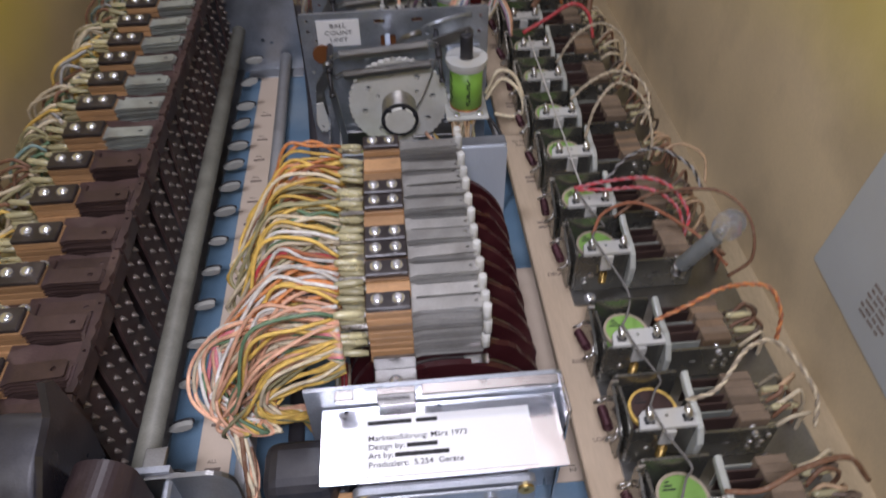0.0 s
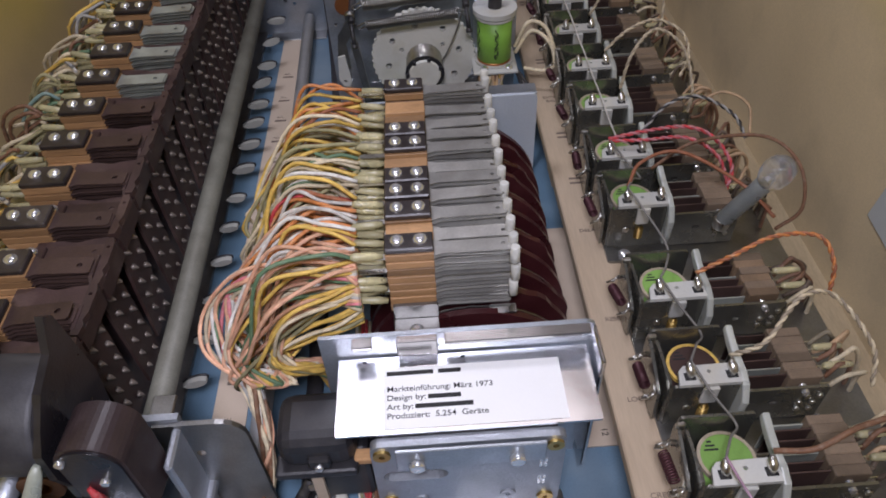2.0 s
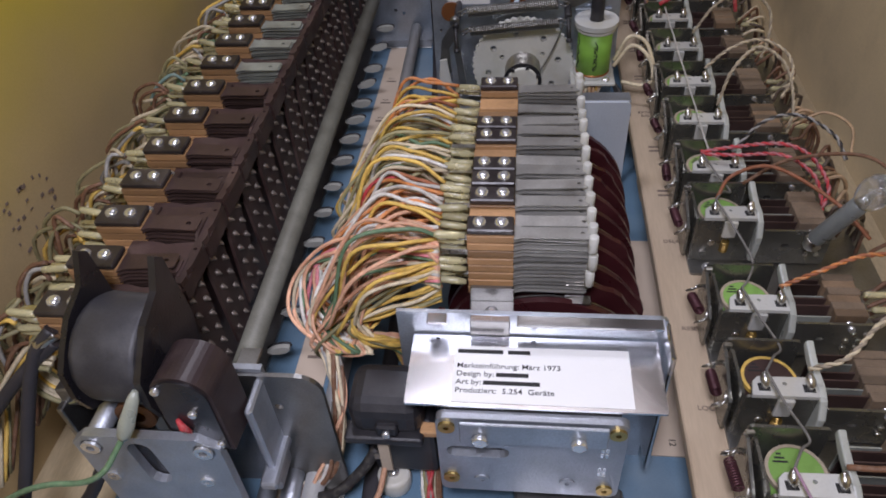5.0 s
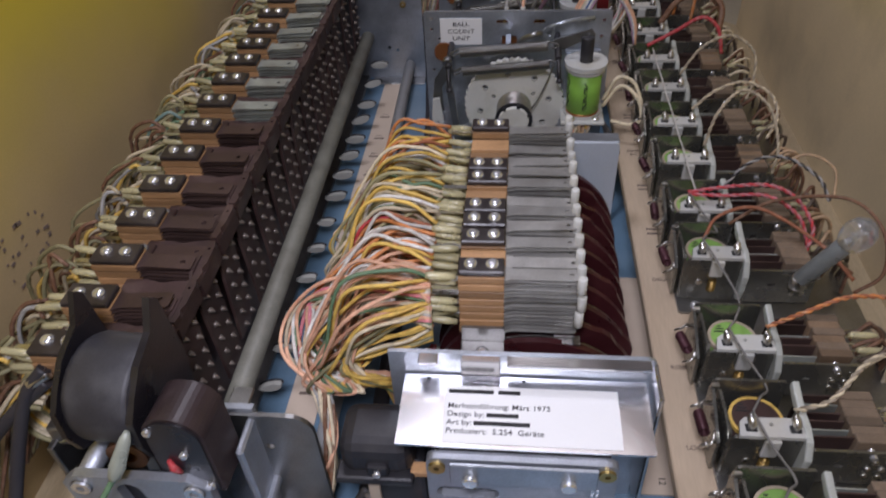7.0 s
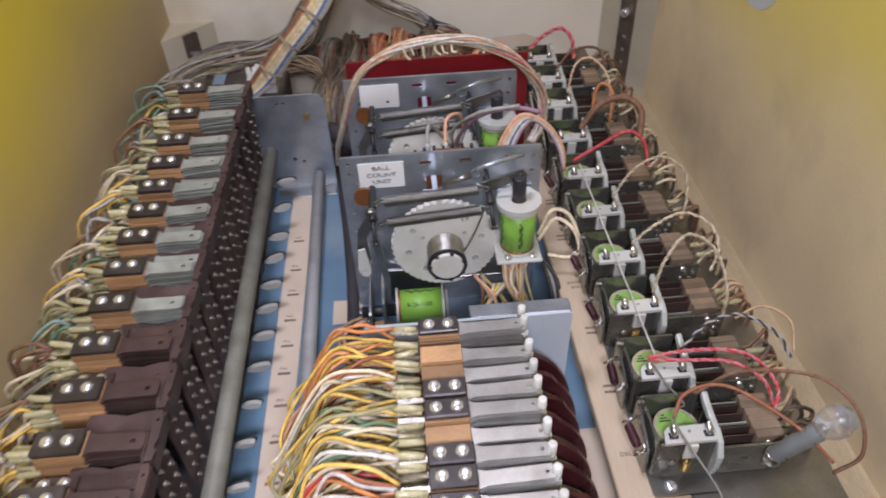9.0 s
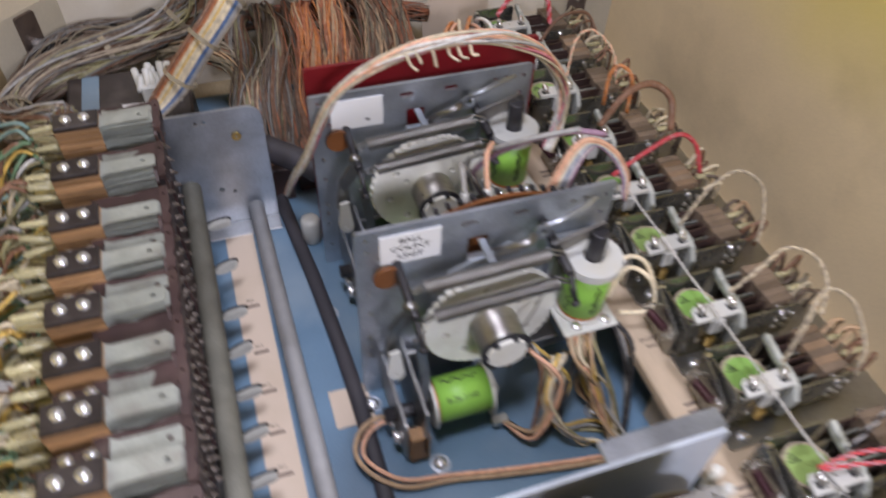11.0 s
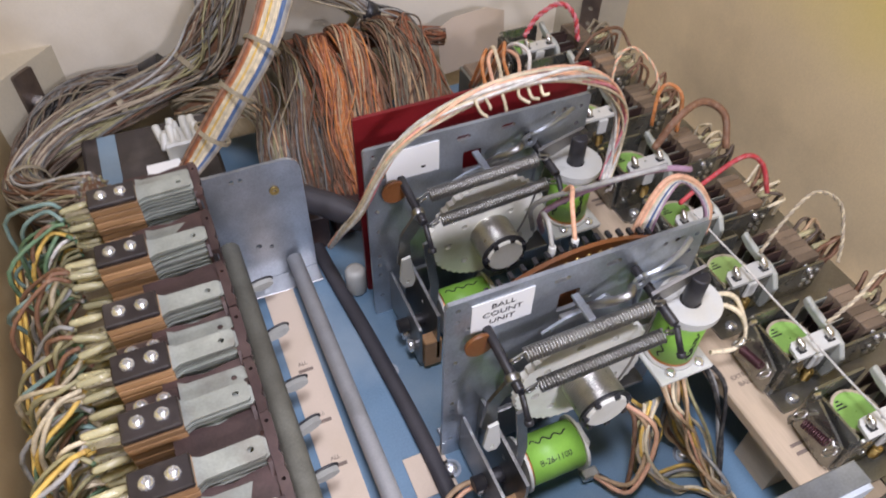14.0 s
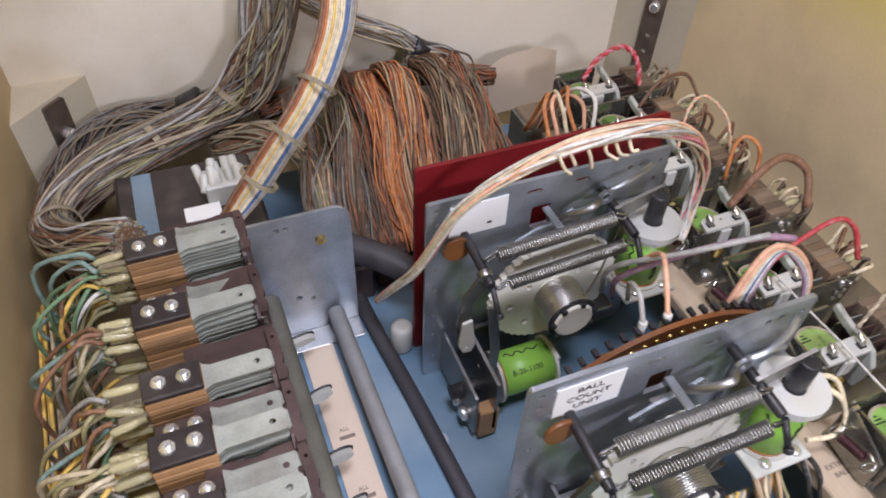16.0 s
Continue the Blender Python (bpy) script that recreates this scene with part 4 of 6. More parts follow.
wire([(0.002, 0.488, 0.013), (-0.007, 0.497, 0.010), (-0.019, 0.494, 0.0085), (-0.025, 0.483, 0.0085), (-0.020, 0.472, 0.0085), (-0.006, 0.463, 0.004), (0.018, 0.459, 0.003), (0.048, 0.453, 0.003), (0.083, 0.447, 0.003), (0.112, 0.443, 0.003)], 0.0013, "peach", l1, steps=8)
wire([(0.058, 0.480, 0.006), (0.072, 0.466, 0.004), (0.085, 0.470, 0.012), (0.100, 0.488, 0.040)], 0.0013, "black", l1)
for k in range(12):
    c = ["tan", "cream", "tan", "peach", "olive", "cream", "yellow", "drab", "tan", "grey", "olive", "dun"][k]
    wire([(0.092 + 0.0016 * k, 0.494 - 0.0008 * (k % 3), 0.064), jitter((0.094 + 0.0012 * k, 0.482, 0.050), 0.004), jitter((0.104 + 0.0016 * (k % 6), 0.470, 0.030), 0.006), jitter((0.114, 0.456 - 0.001 * k, 0.010), 0.005), jitter((0.119, 0.442, 0.004), 0.002), (0.119, 0.432, -0.002)], 0.0010, c, l1)
for k in range(6):
    c = ["cream", "olive", "yellow", "grey", "cream", "dun"][k]
    wire([(0.086 + 0.002 * k, 0.490, 0.046), jitter((0.078, 0.474, 0.030), 0.004), jitter((0.088, 0.456, 0.010), 0.005), jitter((0.104, 0.450, 0.006), 0.003), (0.117, 0.438, 0.003)], 0.0010, c, l1)
l2 = thing("yellow_loop", (0, 0, 0), "bent yellow lead beside a coil", "wire")
wire([(0.118, 0.500, 0.075), (0.130, 0.506, 0.088), (0.142, 0.500, 0.082), (0.146, 0.494, 0.068), (0.138, 0.492, 0.064), (0.124, 0.494, 0.066)], 0.0014, "cream", l2)
wire([(0.118, 0.503, 0.078), (0.128, 0.509, 0.093), (0.140, 0.506, 0.090), (0.147, 0.498, 0.074)], 0.0014, "cream", l2)

a1 = thing("wire_arch", (0, 0, 0), "laced arch of peach and white wires over a unit", "wire harness", "wire arches")
bundle(a1, [(-0.031, 0.664, 0.040), (-0.026, 0.645, 0.070), (-0.018, 0.630, 0.098), (-0.002, 0.617, 0.145), (0.020, 0.610, 0.167), (0.050, 0.606, 0.177), (0.082, 0.606, 0.176), (0.116, 0.615, 0.156), (0.139, 0.624, 0.125), (0.142, 0.625, 0.095), (0.132, 0.616, 0.080)],
       22, lambda u: 0.0016 + 0.0027 * min(1, 1.7 * u), ["peach", "white", "cream", "white", "peach", "pink", "grey"], 0.0009, wob=1.2, steps=7)
for k in range(6):
    x = 0.034 + 0.007 * k + rng.uniform(-0.002, 0.002)
    wire([(x, 0.604, 0.175), jitter((x + 0.001, 0.601, 0.171), 0.001), jitter((x + 0.003, 0.600, 0.169), 0.002)], 0.0009, "cream", a1, name="lacing_end", n=5)
a2 = thing("wire_arch", (0, 0, 0), "small arch of peach, white and blue wires behind a plate", "wire harness", "wire arches")
for k, c in enumerate(("peach", "peach", "cream", "white", "blue", "white", "purple")):
    o = 0.0022 * k
    wire([(0.090 + o, 0.540, 0.100), (0.096 + o * 0.8, 0.543, 0.128), (0.110 + 0.6 * o, 0.547, 0.147 - 0.3 * o), (0.128 + 0.2 * o, 0.546, 0.140 - 0.5 * o), (0.140 - 0.2 * o, 0.542, 0.122), (0.142, 0.540, 0.104)], 0.0014, c, a2)
wire([(0.082, 0.600, 0.070), (0.070, 0.585, 0.105), (0.084, 0.562, 0.140), (0.108, 0.552, 0.150), (0.124, 0.548, 0.148)], 0.0016, "purple", a2)
wire([(0.078, 0.604, 0.070), (0.066, 0.588, 0.110), (0.082, 0.560, 0.143), (0.110, 0.550, 0.153)], 0.0014, "grey", a2)
wire([(0.046, 0.540, 0.133), (0.047, 0.548, 0.142), (0.052, 0.560, 0.134), (0.072, 0.578, 0.095)], 0.0012, "grey", a2)
wire([(0.058, 0.540, 0.133), (0.060, 0.550, 0.146), (0.070, 0.566, 0.140), (0.074, 0.580, 0.120)], 0.0012, "peach", a2)

# ---- motor-driven cam switch in the middle ----
mt = thing("cam_motor_unit", (0, 0, 0), "motor-driven cam switch with tan stacks and red cams", "cam switch")
part("end_plate", plate(rounded2(0.000, 0.1165, 0.0, 0.1075, 0.004, corners=(0, 1, 0, 0)), [circle2(0.016, 0.103, 0.0014, 8), circle2(0.060, 0.103, 0.0014, 8)], 0.002, "y", 0.230), ZINC, mt, "bright zinc end plate")
part("end_flange", box(0.0525, 0.1135, 0.2245, 0.230, 0.1056, 0.1075, 0.0004), CHROME, mt)
part("end_flange", box(0.014, 0.0225, 0.2245, 0.230, 0.1056, 0.1075, 0.0004), CHROME, mt)
part("side_flange", box(0.1146, 0.1166, 0.2105, 0.230, 0.020, 0.1060, 0.0006), CHROME, mt)
part("end_plate", plate(rounded2(0.000, 0.1175, 0.0, 0.1065, 0.003), [], 0.002, "y", 0.400), PALEZINC, mt, "pale zinc end plate")
part("end_fold", box(0.060, 0.1175, 0.402, 0.412, 0.1045, 0.1065, 0.0004), ZINC, mt)
part("shaft", cyl((0.066, 0.222, 0.052), (0.066, 0.41, 0.052), 0.005, 14), DULL, mt)


def cam_outline(R, seed):
    r2 = random.Random(seed)
    n, out = 60, []
    lobes = [r2.uniform(0, 6.28) for _ in range(3)]
    for k in range(n):
        a = 2 * math.pi * k / n
        d = min(min(abs(a - l), 6.283 - abs(a - l)) for l in lobes)
        out.append(((R + (0.0016 if d < 0.10 else 0)) * math.cos(a), (R + (0.0016 if d < 0.10 else 0)) * math.sin(a)))
    return out


for k in range(11):
    y = 0.243 + 0.0138 * k
    part("cam", plate([(0.066 + x, 0.052 + z) for x, z in cam_outline(0.0500 + 0.0006 * (k % 2), k)], [], 0.0032, "y", y), CAMRED, mt, "dark red-brown cam disc")
    part("cam_shim", ring((0.066, y + 0.0046, 0.052), (0.066, y + 0.0052, 0.052), 0.005, 0.0492, 40), DULL, mt)
need(0.0200, 0.0098, 0.0044, 0.034, BLADE)
MOTOR_Y = ((0.254, 8, BAKE), (0.274, 8, BAKE), (0.286, 7, BAKE), (0.297, 8, BAKE), (0.320, 8, BAKE), (0.3315, 7, BAKE), (0.370, 8, BAKE))
for i, (y, nl, cp) in enumerate(MOTOR_Y):
    stack_of(mt, (0.0405, y, 0.1385), nl, 0.0044, 0.034, BLADE, 0.0200, 0.0098, cap=cp)
    sleeves(mt, 0.0295, y, 0.135, 9, 0.005, 0.034, 0.013)
for y, nl in ((0.264, 7), (0.3085, 7), (0.3425, 6), (0.355, 6)):   # low stacks between
    zt = 0.1345
    for k in range(nl):
        part("spacer", SPACER[(0.020, 0.0098, 0.0044)], None, mt, at=(0.0405 + rng.uniform(-0.0003, 0.0003), y, zt - 0.0044 * (k + 1)))
        part("blade", BLADES[(BLADE.name, k % 3, 0.034)], None, mt, at=(0.0505, y, zt - 0.0044 * (k + 0.85))).rotation_euler = (0, rng.uniform(-0.03, 0.03), 0)
    sleeves(mt, 0.0295, y, 0.131, 6, 0.004, 0.030, 0.013)
NUB = mesh_of("follower", sweep([(0, 0, -0.0045), (0, 0, -0.004), (0, 0, 0.004), (0, 0, 0.0045)], [0.0016, 0.0021, 0.0021, 0.0016], 10), NYLON)
for y in (0.2475, 0.254, 0.264, 0.274, 0.286, 0.297, 0.3085, 0.320, 0.3315, 0.3425, 0.355, 0.370, 0.377):
    for j in range(3):
        part("follower", NUB, None, mt, at=(0.0835 + 0.0006 * (j % 2), y, 0.134 - 0.0105 * j + rng.uniform(-0.001, 0.001)))
part("near_blade_guard", box(0.0735, 0.0850, 0.2435, 0.2485, 0.1000, 0.1008), CHROME, mt)
# strap that holds the stacks
part("strap", plate(rounded2(0.0315, 0.0510, 0.086, 0.108, 0.001), [], 0.0016, "y", 0.2448), DULL, mt)
part("strap_foot", box(0.0315, 0.0510, 0.2300, 0.2448, 0.0980, 0.0996, 0.0003), DULL, mt)
part("strap_lip", box(0.0325, 0.0495, 0.2262, 0.2300, 0.0978, 0.1070, 0.0003), CHROME, mt)
part("strap_screw", SCREWHEAD, None, mt, at=(0.0412, 0.2380, 0.0996))
part("stack_base", box(0.0310, 0.0510, 0.2440, 0.3950, 0.094, 0.098, 0.0005), DULL, mt)

# gearbox below the card
gb = part("gearbox", plate(rounded2(0.0200, 0.0985, 0.0330, 0.0905, 0.004), [slot2(0.037, 0.0655, 0.027, 0.0080), circle2(0.0245, 0.0845, 0.002), circle2(0.0940, 0.0845, 0.002)], 0.004, "y", 0.1885), CAST, mt, "cast zinc gearbox face")
part("gear_case", box(0.0230, 0.0960, 0.1925, 0.2280, 0.0340, 0.0880, 0.002), BLACK, gb)
for x, z in ((0.0245, 0.0845), (0.0940, 0.0845), (0.0250, 0.0445), (0.0925, 0.0395)):
    part("boss", ring((x, 0.1885, z), (x, 0.1872, z), 0.0012, 0.0036, 16), BRASS, gb)
for x, z in ((0.0385, 0.0435), (0.0760, 0.0440)):
    part("boss", ring((x, 0.1885, z), (x, 0.1876, z), 0.001, 0.0034, 16), CAST, gb)
for x in (0.0885, 0.0905):
    for z in (0.070, 0.066, 0.055, 0.051):
        part("stamping", box(x, x + 0.0012, 0.1882, 0.1885, z, z + 0.0026), SCREW, gb)

# the information plate with its card
cp = thing("info_plate", (0, 0, 0), "bent metal plate carrying a printed white card", "sign")
tilt = pose(0, 0.2100, 0.0925, 0.0)


def tilted(ob):
    ob.matrix_local = tilt
    return ob


tilted(part("plate", plate(rounded2(0.0070, 0.1130, -0.0175, 0.0190, 0.0006, 2), [circle2(0.018, 0.0165, 0.0011, 8), circle2(0.060, 0.0165, 0.0011, 8)], 0.0012, "z"), CHROME, cp, "shiny pinkish-grey metal sheet"))
part("front_lip", box(0.0300, 0.0900, 0.1855, 0.1872, 0.0770, 0.0905, 0.0004), ZINC, cp)
for x in (0.0385, 0.0785):
    part("lip_screw", cyl((x, 0.1855, 0.0815), (x, 0.1825, 0.0815), 0.0036, 6, bev=0.0008), SCREW, cp)
card = tilted(part("card", box(0.0262, 0.1000, -0.0160, 0.0130, 0.0013, 0.0017), PAPER, cp, "white printed card"))
CARD = ((0.0090, None, ((0.0, 0.0195), (0.0215, 0.0095))), (0.0012, "Markteinführung: März 1973", ()), (-0.0030, "Design by:", ((0.0168, 0.0135),)),
        (-0.0072, "Art by:", ((0.0115, 0.0235),)), (-0.0114, "Produziert:  5.254  Geräte", ()))
for y, text, bars in CARD:
    if text:
        words("text", text, 0.0036, INK, card, pose(0.0275, y, 0.00175), "LEFT", 1.06)
    for x, w in bars:
        part("text_bar", box(0.0275 + x, 0.0275 + x + w, y, y + 0.0020, 0.0017, 0.00185), INK, card)

# the black shaded-pole motor beside the gearbox
sm = thing("small_motor", (0, 0, 0), "dusty black coil motor beside the gearbox", "motor")
part("winding", box(-0.022, 0.012, 0.199, 0.227, 0.056, 0.078, 0.007, seg=3), BLACK, sm, "rounded black taped winding")
part("lip", box(-0.024, 0.012, 0.1955, 0.206, 0.0545, 0.0595, 0.0015, seg=2), BLACK, sm)
part("core", box(-0.016, 0.016, 0.2060, 0.230, 0.014, 0.056, 0.003, seg=2), BLACK, sm)
part("clip", box(-0.009, 0.001, 0.1965, 0.2005, 0.061, 0.068, 0.001), BLACK, sm)
part("clip_screw", cyl((-0.004, 0.1965, 0.064), (-0.004, 0.1945, 0.064), 0.0018, 10), SCREW, sm)
part("tape", box(-0.010, -0.005, 0.1985, 0.2004, 0.028, 0.052), OLDPAPER, sm, "pale tape")
part("foot", cyl((-0.0076, 0.2065, 0.0), (-0.0076, 0.2065, 0.012), 0.0085, 20, bev=0.002), NYLON, sm)
part("foot_screw", SCREWHEAD, None, sm, at=(-0.0076, 0.2065, 0.012))
part("terminal_block", box(0.010, 0.020, 0.200, 0.206, 0.056, 0.060, 0.0006), TAN, sm)
wire([(-0.012, 0.203, 0.040), (-0.020, 0.196, 0.030), (-0.032, 0.190, 0.020), (-0.046, 0.190, 0.012)], 0.0026, "black", sm)
wire([(-0.008, 0.203, 0.034), (-0.013, 0.190, 0.016), (-0.024, 0.184, 0.010), (-0.046, 0.187, 0.009), (-0.055, 0.192, 0.012)], 0.0015, "peach", sm)
part("lug", box(-0.0135, -0.0095, 0.199, 0.203, 0.036, 0.040, 0.0008), SOLDER, sm)

# chrome box with the slotted screw
kb = thing("chrome_box", (0, 0, 0), "small bright steel box with a slotted screw head", "box")
part("body", box(0.053, 0.104, 0.1700, 0.2000, 0.0, 0.0200, 0.0015, seg=2), DULL, kb)
part("flange", plate(rounded2(0.0435, 0.1135, 0.1690, 0.1800, 0.001, 2), [], 0.0012, "z", 0.0001), ZINC, kb)
part("big_screw", cyl((0.0775, 0.1850, 0.0200), (0.0775, 0.1850, 0.0225), 0.0068, 24, bev=0.0012), SCREW, kb, "large slotted screw")
# Ink-black bar on the head stands in for the shade inside the slot.
part("slot", box(0.0768, 0.0782, 0.1787, 0.1913, 0.0222, 0.02265), INK, kb)
for x in (0.0485, 0.1085):
    part("flange_screw", SCREWHEAD, None, kb, at=(x, 0.1755, 0.0013))
for x in (0.070, 0.085):
    part("catch", box(x - 0.003, x + 0.003, 0.1660, 0.1705, 0.004, 0.0185, 0.0005), CHROME, kb)
for k in range(5):
    part("mark", box(0.0885 + 0.0022 * k, 0.0895 + 0.0022 * k, 0.180 + 0.002 * (k % 2), 0.188, 0.0201, 0.0203), REDINK, kb)

# wires of the cam switch: loops over the west side, gathered into a drop
hw = thing("stack_leads", (0, 0, 0), "thick fan of yellow, orange and white wires", "wire harness")
for i, y in enumerate((0.250, 0.257, 0.264, 0.271, 0.279, 0.288, 0.297, 0.306, 0.315, 0.324, 0.333, 0.343, 0.355, 0.370)):
    per = {}
    cs = (["peach", "peach", "cream", "yellow", "olive", "white", "green", "peach"], ["orange", "peach", "yellow", "rust", "olive", "white", "orange"], ["yellow", "cream", "yellow", "olive", "white", "red", "cream", "green"], ["yellow", "yellow", "cream", "white", "olive", "orange"],
          ["yellow", "yellow", "orange", "peach", "rust"])[min(4, i // 3)]
    for k in range(14):
        c = rng.choice(cs)
        z0 = 0.134 - 0.0025 * k
        lift = rng.uniform(0.0, 0.014)
        yo = rng.uniform(-0.010, 0.010)
        xe = rng.uniform(-0.047, -0.026)
        pts = [(0.018, y + rng.uniform(-0.004, 0.004), z0), jitter((0.004, y + yo * 0.5, z0 + lift * 0.6), 0.0025), jitter((-0.016, y + yo * 1.4, z0 - 0.004 + lift * 0.4), 0.004), jitter((xe + 0.004, y - 0.006 + yo, 0.098 - 0.0015 * k), 0.004), jitter((xe, y - 0.012, 0.086 - 0.0015 * k), 0.003), (xe + 0.012, y - 0.019, 0.076)]
        if i < 4:
            pts += [jitter((-0.026, 0.243, 0.072), 0.003), jitter((-0.008, 0.247, 0.066), 0.003), jitter((-0.003, 0.251, 0.045), 0.003), jitter((-0.003, 0.254, 0.020), 0.003)]
        per.setdefault(c, bmesh.new())
        sweep(smooth(pts, 6), 0.00094, 6, per[c])
    for c, bm in per.items():
        tagged(part("wiring", bm, WIRE[c], hw, c + " leads"), kind="stuff")
for k in range(16):   # the big near loop
    c = ["peach", "peach", "cream", "white", "peach", "pink", "green", "cream"][k % 8]
    e = 0.75 * k
    wire([(0.018, 0.252 - 0.0006 * k, 0.128 - 0.0012 * k), jitter((-0.006, 0.257, 0.127 - 0.002 * k), 0.0025), jitter((-0.034 - 0.0008 * e, 0.268, 0.112 - 0.0016 * k), 0.003), jitter((-0.055 + 0.0012 * e, 0.266, 0.092), 0.003), jitter((-0.056 + 0.0016 * e, 0.250, 0.079 - 0.0006 * k), 0.003),
          jitter((-0.042 + 0.001 * e, 0.240, 0.074), 0.003), jitter((-0.018, 0.242, 0.072), 0.003), jitter((-0.004, 0.248, 0.062), 0.002), jitter((-0.002, 0.253, 0.040), 0.002), jitter((-0.002, 0.255, 0.018), 0.002)], 0.0010, c, hw)
for k in range(13):   # the short yellow loops under it
    c = ["yellow", "yellow", "cream", "yellow", "yellow", "olive"][k % 6]
    wire([(0.018, 0.248, 0.120 - 0.002 * k), jitter((0.006, 0.246, 0.116 - 0.002 * k), 0.002), jitter((-0.010, 0.246, 0.108 - 0.002 * k), 0.003), jitter((-0.022, 0.242, 0.094 - 0.001 * k), 0.003), jitter((-0.022, 0.238, 0.082), 0.003), jitter((-0.010, 0.241, 0.073), 0.003), jitter((-0.002, 0.248, 0.060), 0.002), jitter((0.0, 0.254, 0.035), 0.002)], 0.0010, c, hw)
bundle(hw, [(-0.040, 0.36, 0.055), (-0.044, 0.31, 0.06), (-0.044, 0.27, 0.066), (-0.040, 0.24, 0.074), (-0.034, 0.229, 0.070), (-0.031, 0.216, 0.050), (-0.036, 0.203, 0.026), (-0.048, 0.196, 0.012), (-0.058, 0.192, 0.010)], 16, 0.0036,
       ["cream", "peach", "grey", "peach", "brown", "white"], 0.0011, wob=1.6, steps=8, name="drop_wiring")
fl = thing("floor_bundle", (0, 0, 0), "laced bundle of coloured wires along the board", "wire harness")
bundle(fl, [(0.010, 0.30, 0.03), (0.009, 0.245, 0.012), (0.011, 0.205, 0.0045), (0.015, 0.180, 0.0045), (0.019, 0.140, 0.0045), (0.02, 0.06, 0.0045)], 26, 0.0072, ["cream", "brown", "grey", "olive", "white", "brown", "yellow", "grey", "red"], 0.0011, flat=0.55, wob=0.5)
part("lacing", ring((0.0155, 0.178, 0.0045), (0.0158, 0.1765, 0.0045), 0.0070, 0.0076, 16), WIRE["cream"], fl)

# paper with numbers on the board beside the cams
np_ = thing("floor_card", (0, 0, 0), "tan card with small printed numbers on the board", "card")
part("card", box(0.1235, 0.1425, 0.230, 0.394, 0.0003, 0.0012), OLDPAPER, np_)
words("number", "12", 0.0050, INK, np_, pose(0.1335, 0.2405, 0.00125, 0, 0, -90))
for k in range(10):
    part("print_line", box(0.1245, 0.1265, 0.25 + 0.014 * k, 0.2525 + 0.014 * k, 0.0012, 0.0013), GREYINK, np_)

# ---- reset motor with gearbox in the west corner ----
rm = thing("reset_motor", (0, 0, 0), "black reset motor on a cast gearbox", "motor")
gx0, gx1 = -0.1270, -0.0655
face = part("gearbox_face", plate([(gx0 + 0.004, 0.008), (gx1, 0.006), (gx1 + 0.001, 0.090), (gx1 - 0.008, 0.0955), (gx0 + 0.006, 0.0955), (gx0, 0.090)], [[(-0.0985 + 0.92 * z_ + 0.10 * x_, 0.0760 + 0.10 * z_ - 0.99 * x_) for x_, z_ in slot2(0, 0, 0.031, 0.0115)]], 0.004, "y", 0.1690), CAST, rm, "grey cast gearbox face")
part("case", box(gx0 + 0.006, gx1 - 0.006, 0.1735, 0.178, 0.012, 0.090, 0.002), BLACK, rm)
part("gearbox_back", plate([(gx0 + 0.008, 0.004), (gx1 + 0.010, 0.004), (gx1 + 0.010, 0.098), (gx0 + 0.008, 0.098)], [], 0.003, "y", 0.203), CAST, rm)
for x, z in ((gx0 + 0.0075, 0.088), (gx1 - 0.006, 0.088), (gx0 + 0.012, 0.0125), (gx1 - 0.004, 0.0110)):
    part("pillar", cyl((x, 0.169, z), (x, 0.204, z), 0.0046, 14), CAST, rm)
    part("pillar_cap", ring((x, 0.1692, z), (x, 0.1676, z), 0.0018, 0.0040, 16), SCREW, face)
for x, z in ((-0.1185, 0.0650), (-0.0770, 0.0640), (-0.1150, 0.0250), (-0.0760, 0.0240), (-0.0950, 0.0260), (-0.1020, 0.0420), (-0.0800, 0.0400)):
    part("boss", ring((x, 0.1690, z), (x, 0.1680, z), 0.0009, 0.0030, 14), SCREW, face)
part("web", box(-0.060, -0.052, 0.176, 0.206, 0.045, 0.050, 0.001), CAST, rm)
part("web", box(-0.0585, -0.0550, 0.184, 0.206, 0.030, 0.094, 0.001), CAST, rm)
part("web_tube", cyl((-0.0565, 0.1800, 0.012), (-0.0565, 0.2040, 0.016), 0.0050, 16), CAST, rm)
# laminations and winding, turned a little against the gearbox
turned = pose(-0.0960, 0.1960, 0, 0, 0, -4)


def on_motor(ob):
    ob.matrix_local = turned @ ob.matrix_local
    return ob


on_motor(part("winding", sweep([(-0.0205, 0, 0.119), (-0.0195, 0, 0.119), (-0.0160, 0, 0.119), (0.0060, 0, 0.119), (0.0080, 0, 0.119)], [0.018, 0.0205, 0.0222, 0.0222, 0.0215], 26), DRUM, rm, "dusty black wrapped winding"))
for x, w in ((-0.0235, 0.0025), (0.0078, 0.0030)):
    on_motor(part("lamination", plate([(-0.019, 0.100), (-0.010, 0.095), (0.018, 0.098), (0.021, 0.118), (0.018, 0.1540), (0.014, 0.1580), (0.007, 0.1460), (-0.006, 0.1410), (-0.015, 0.1330), (-0.0215, 0.126), (-0.0225, 0.112)], [], w, "x", x), GLOSSBLACK, rm, "black motor bracket"))
rc = on_motor(part("rotor_case", plate(rounded2(0.0120, 0.0370, 0.084, 0.1300, 0.0115, 9, corners=(0, 1, 1, 0)), [], 0.019, "y", -0.0205), ROTORBROWN, rm, "dark brown rounded motor case"))
part("case_lip", plate(rounded2(0.0134, 0.0356, 0.086, 0.1285, 0.0105, 9, corners=(0, 1, 1, 0)), [], 0.0010, "y", -0.0215), GLOSSBLACK, rc)
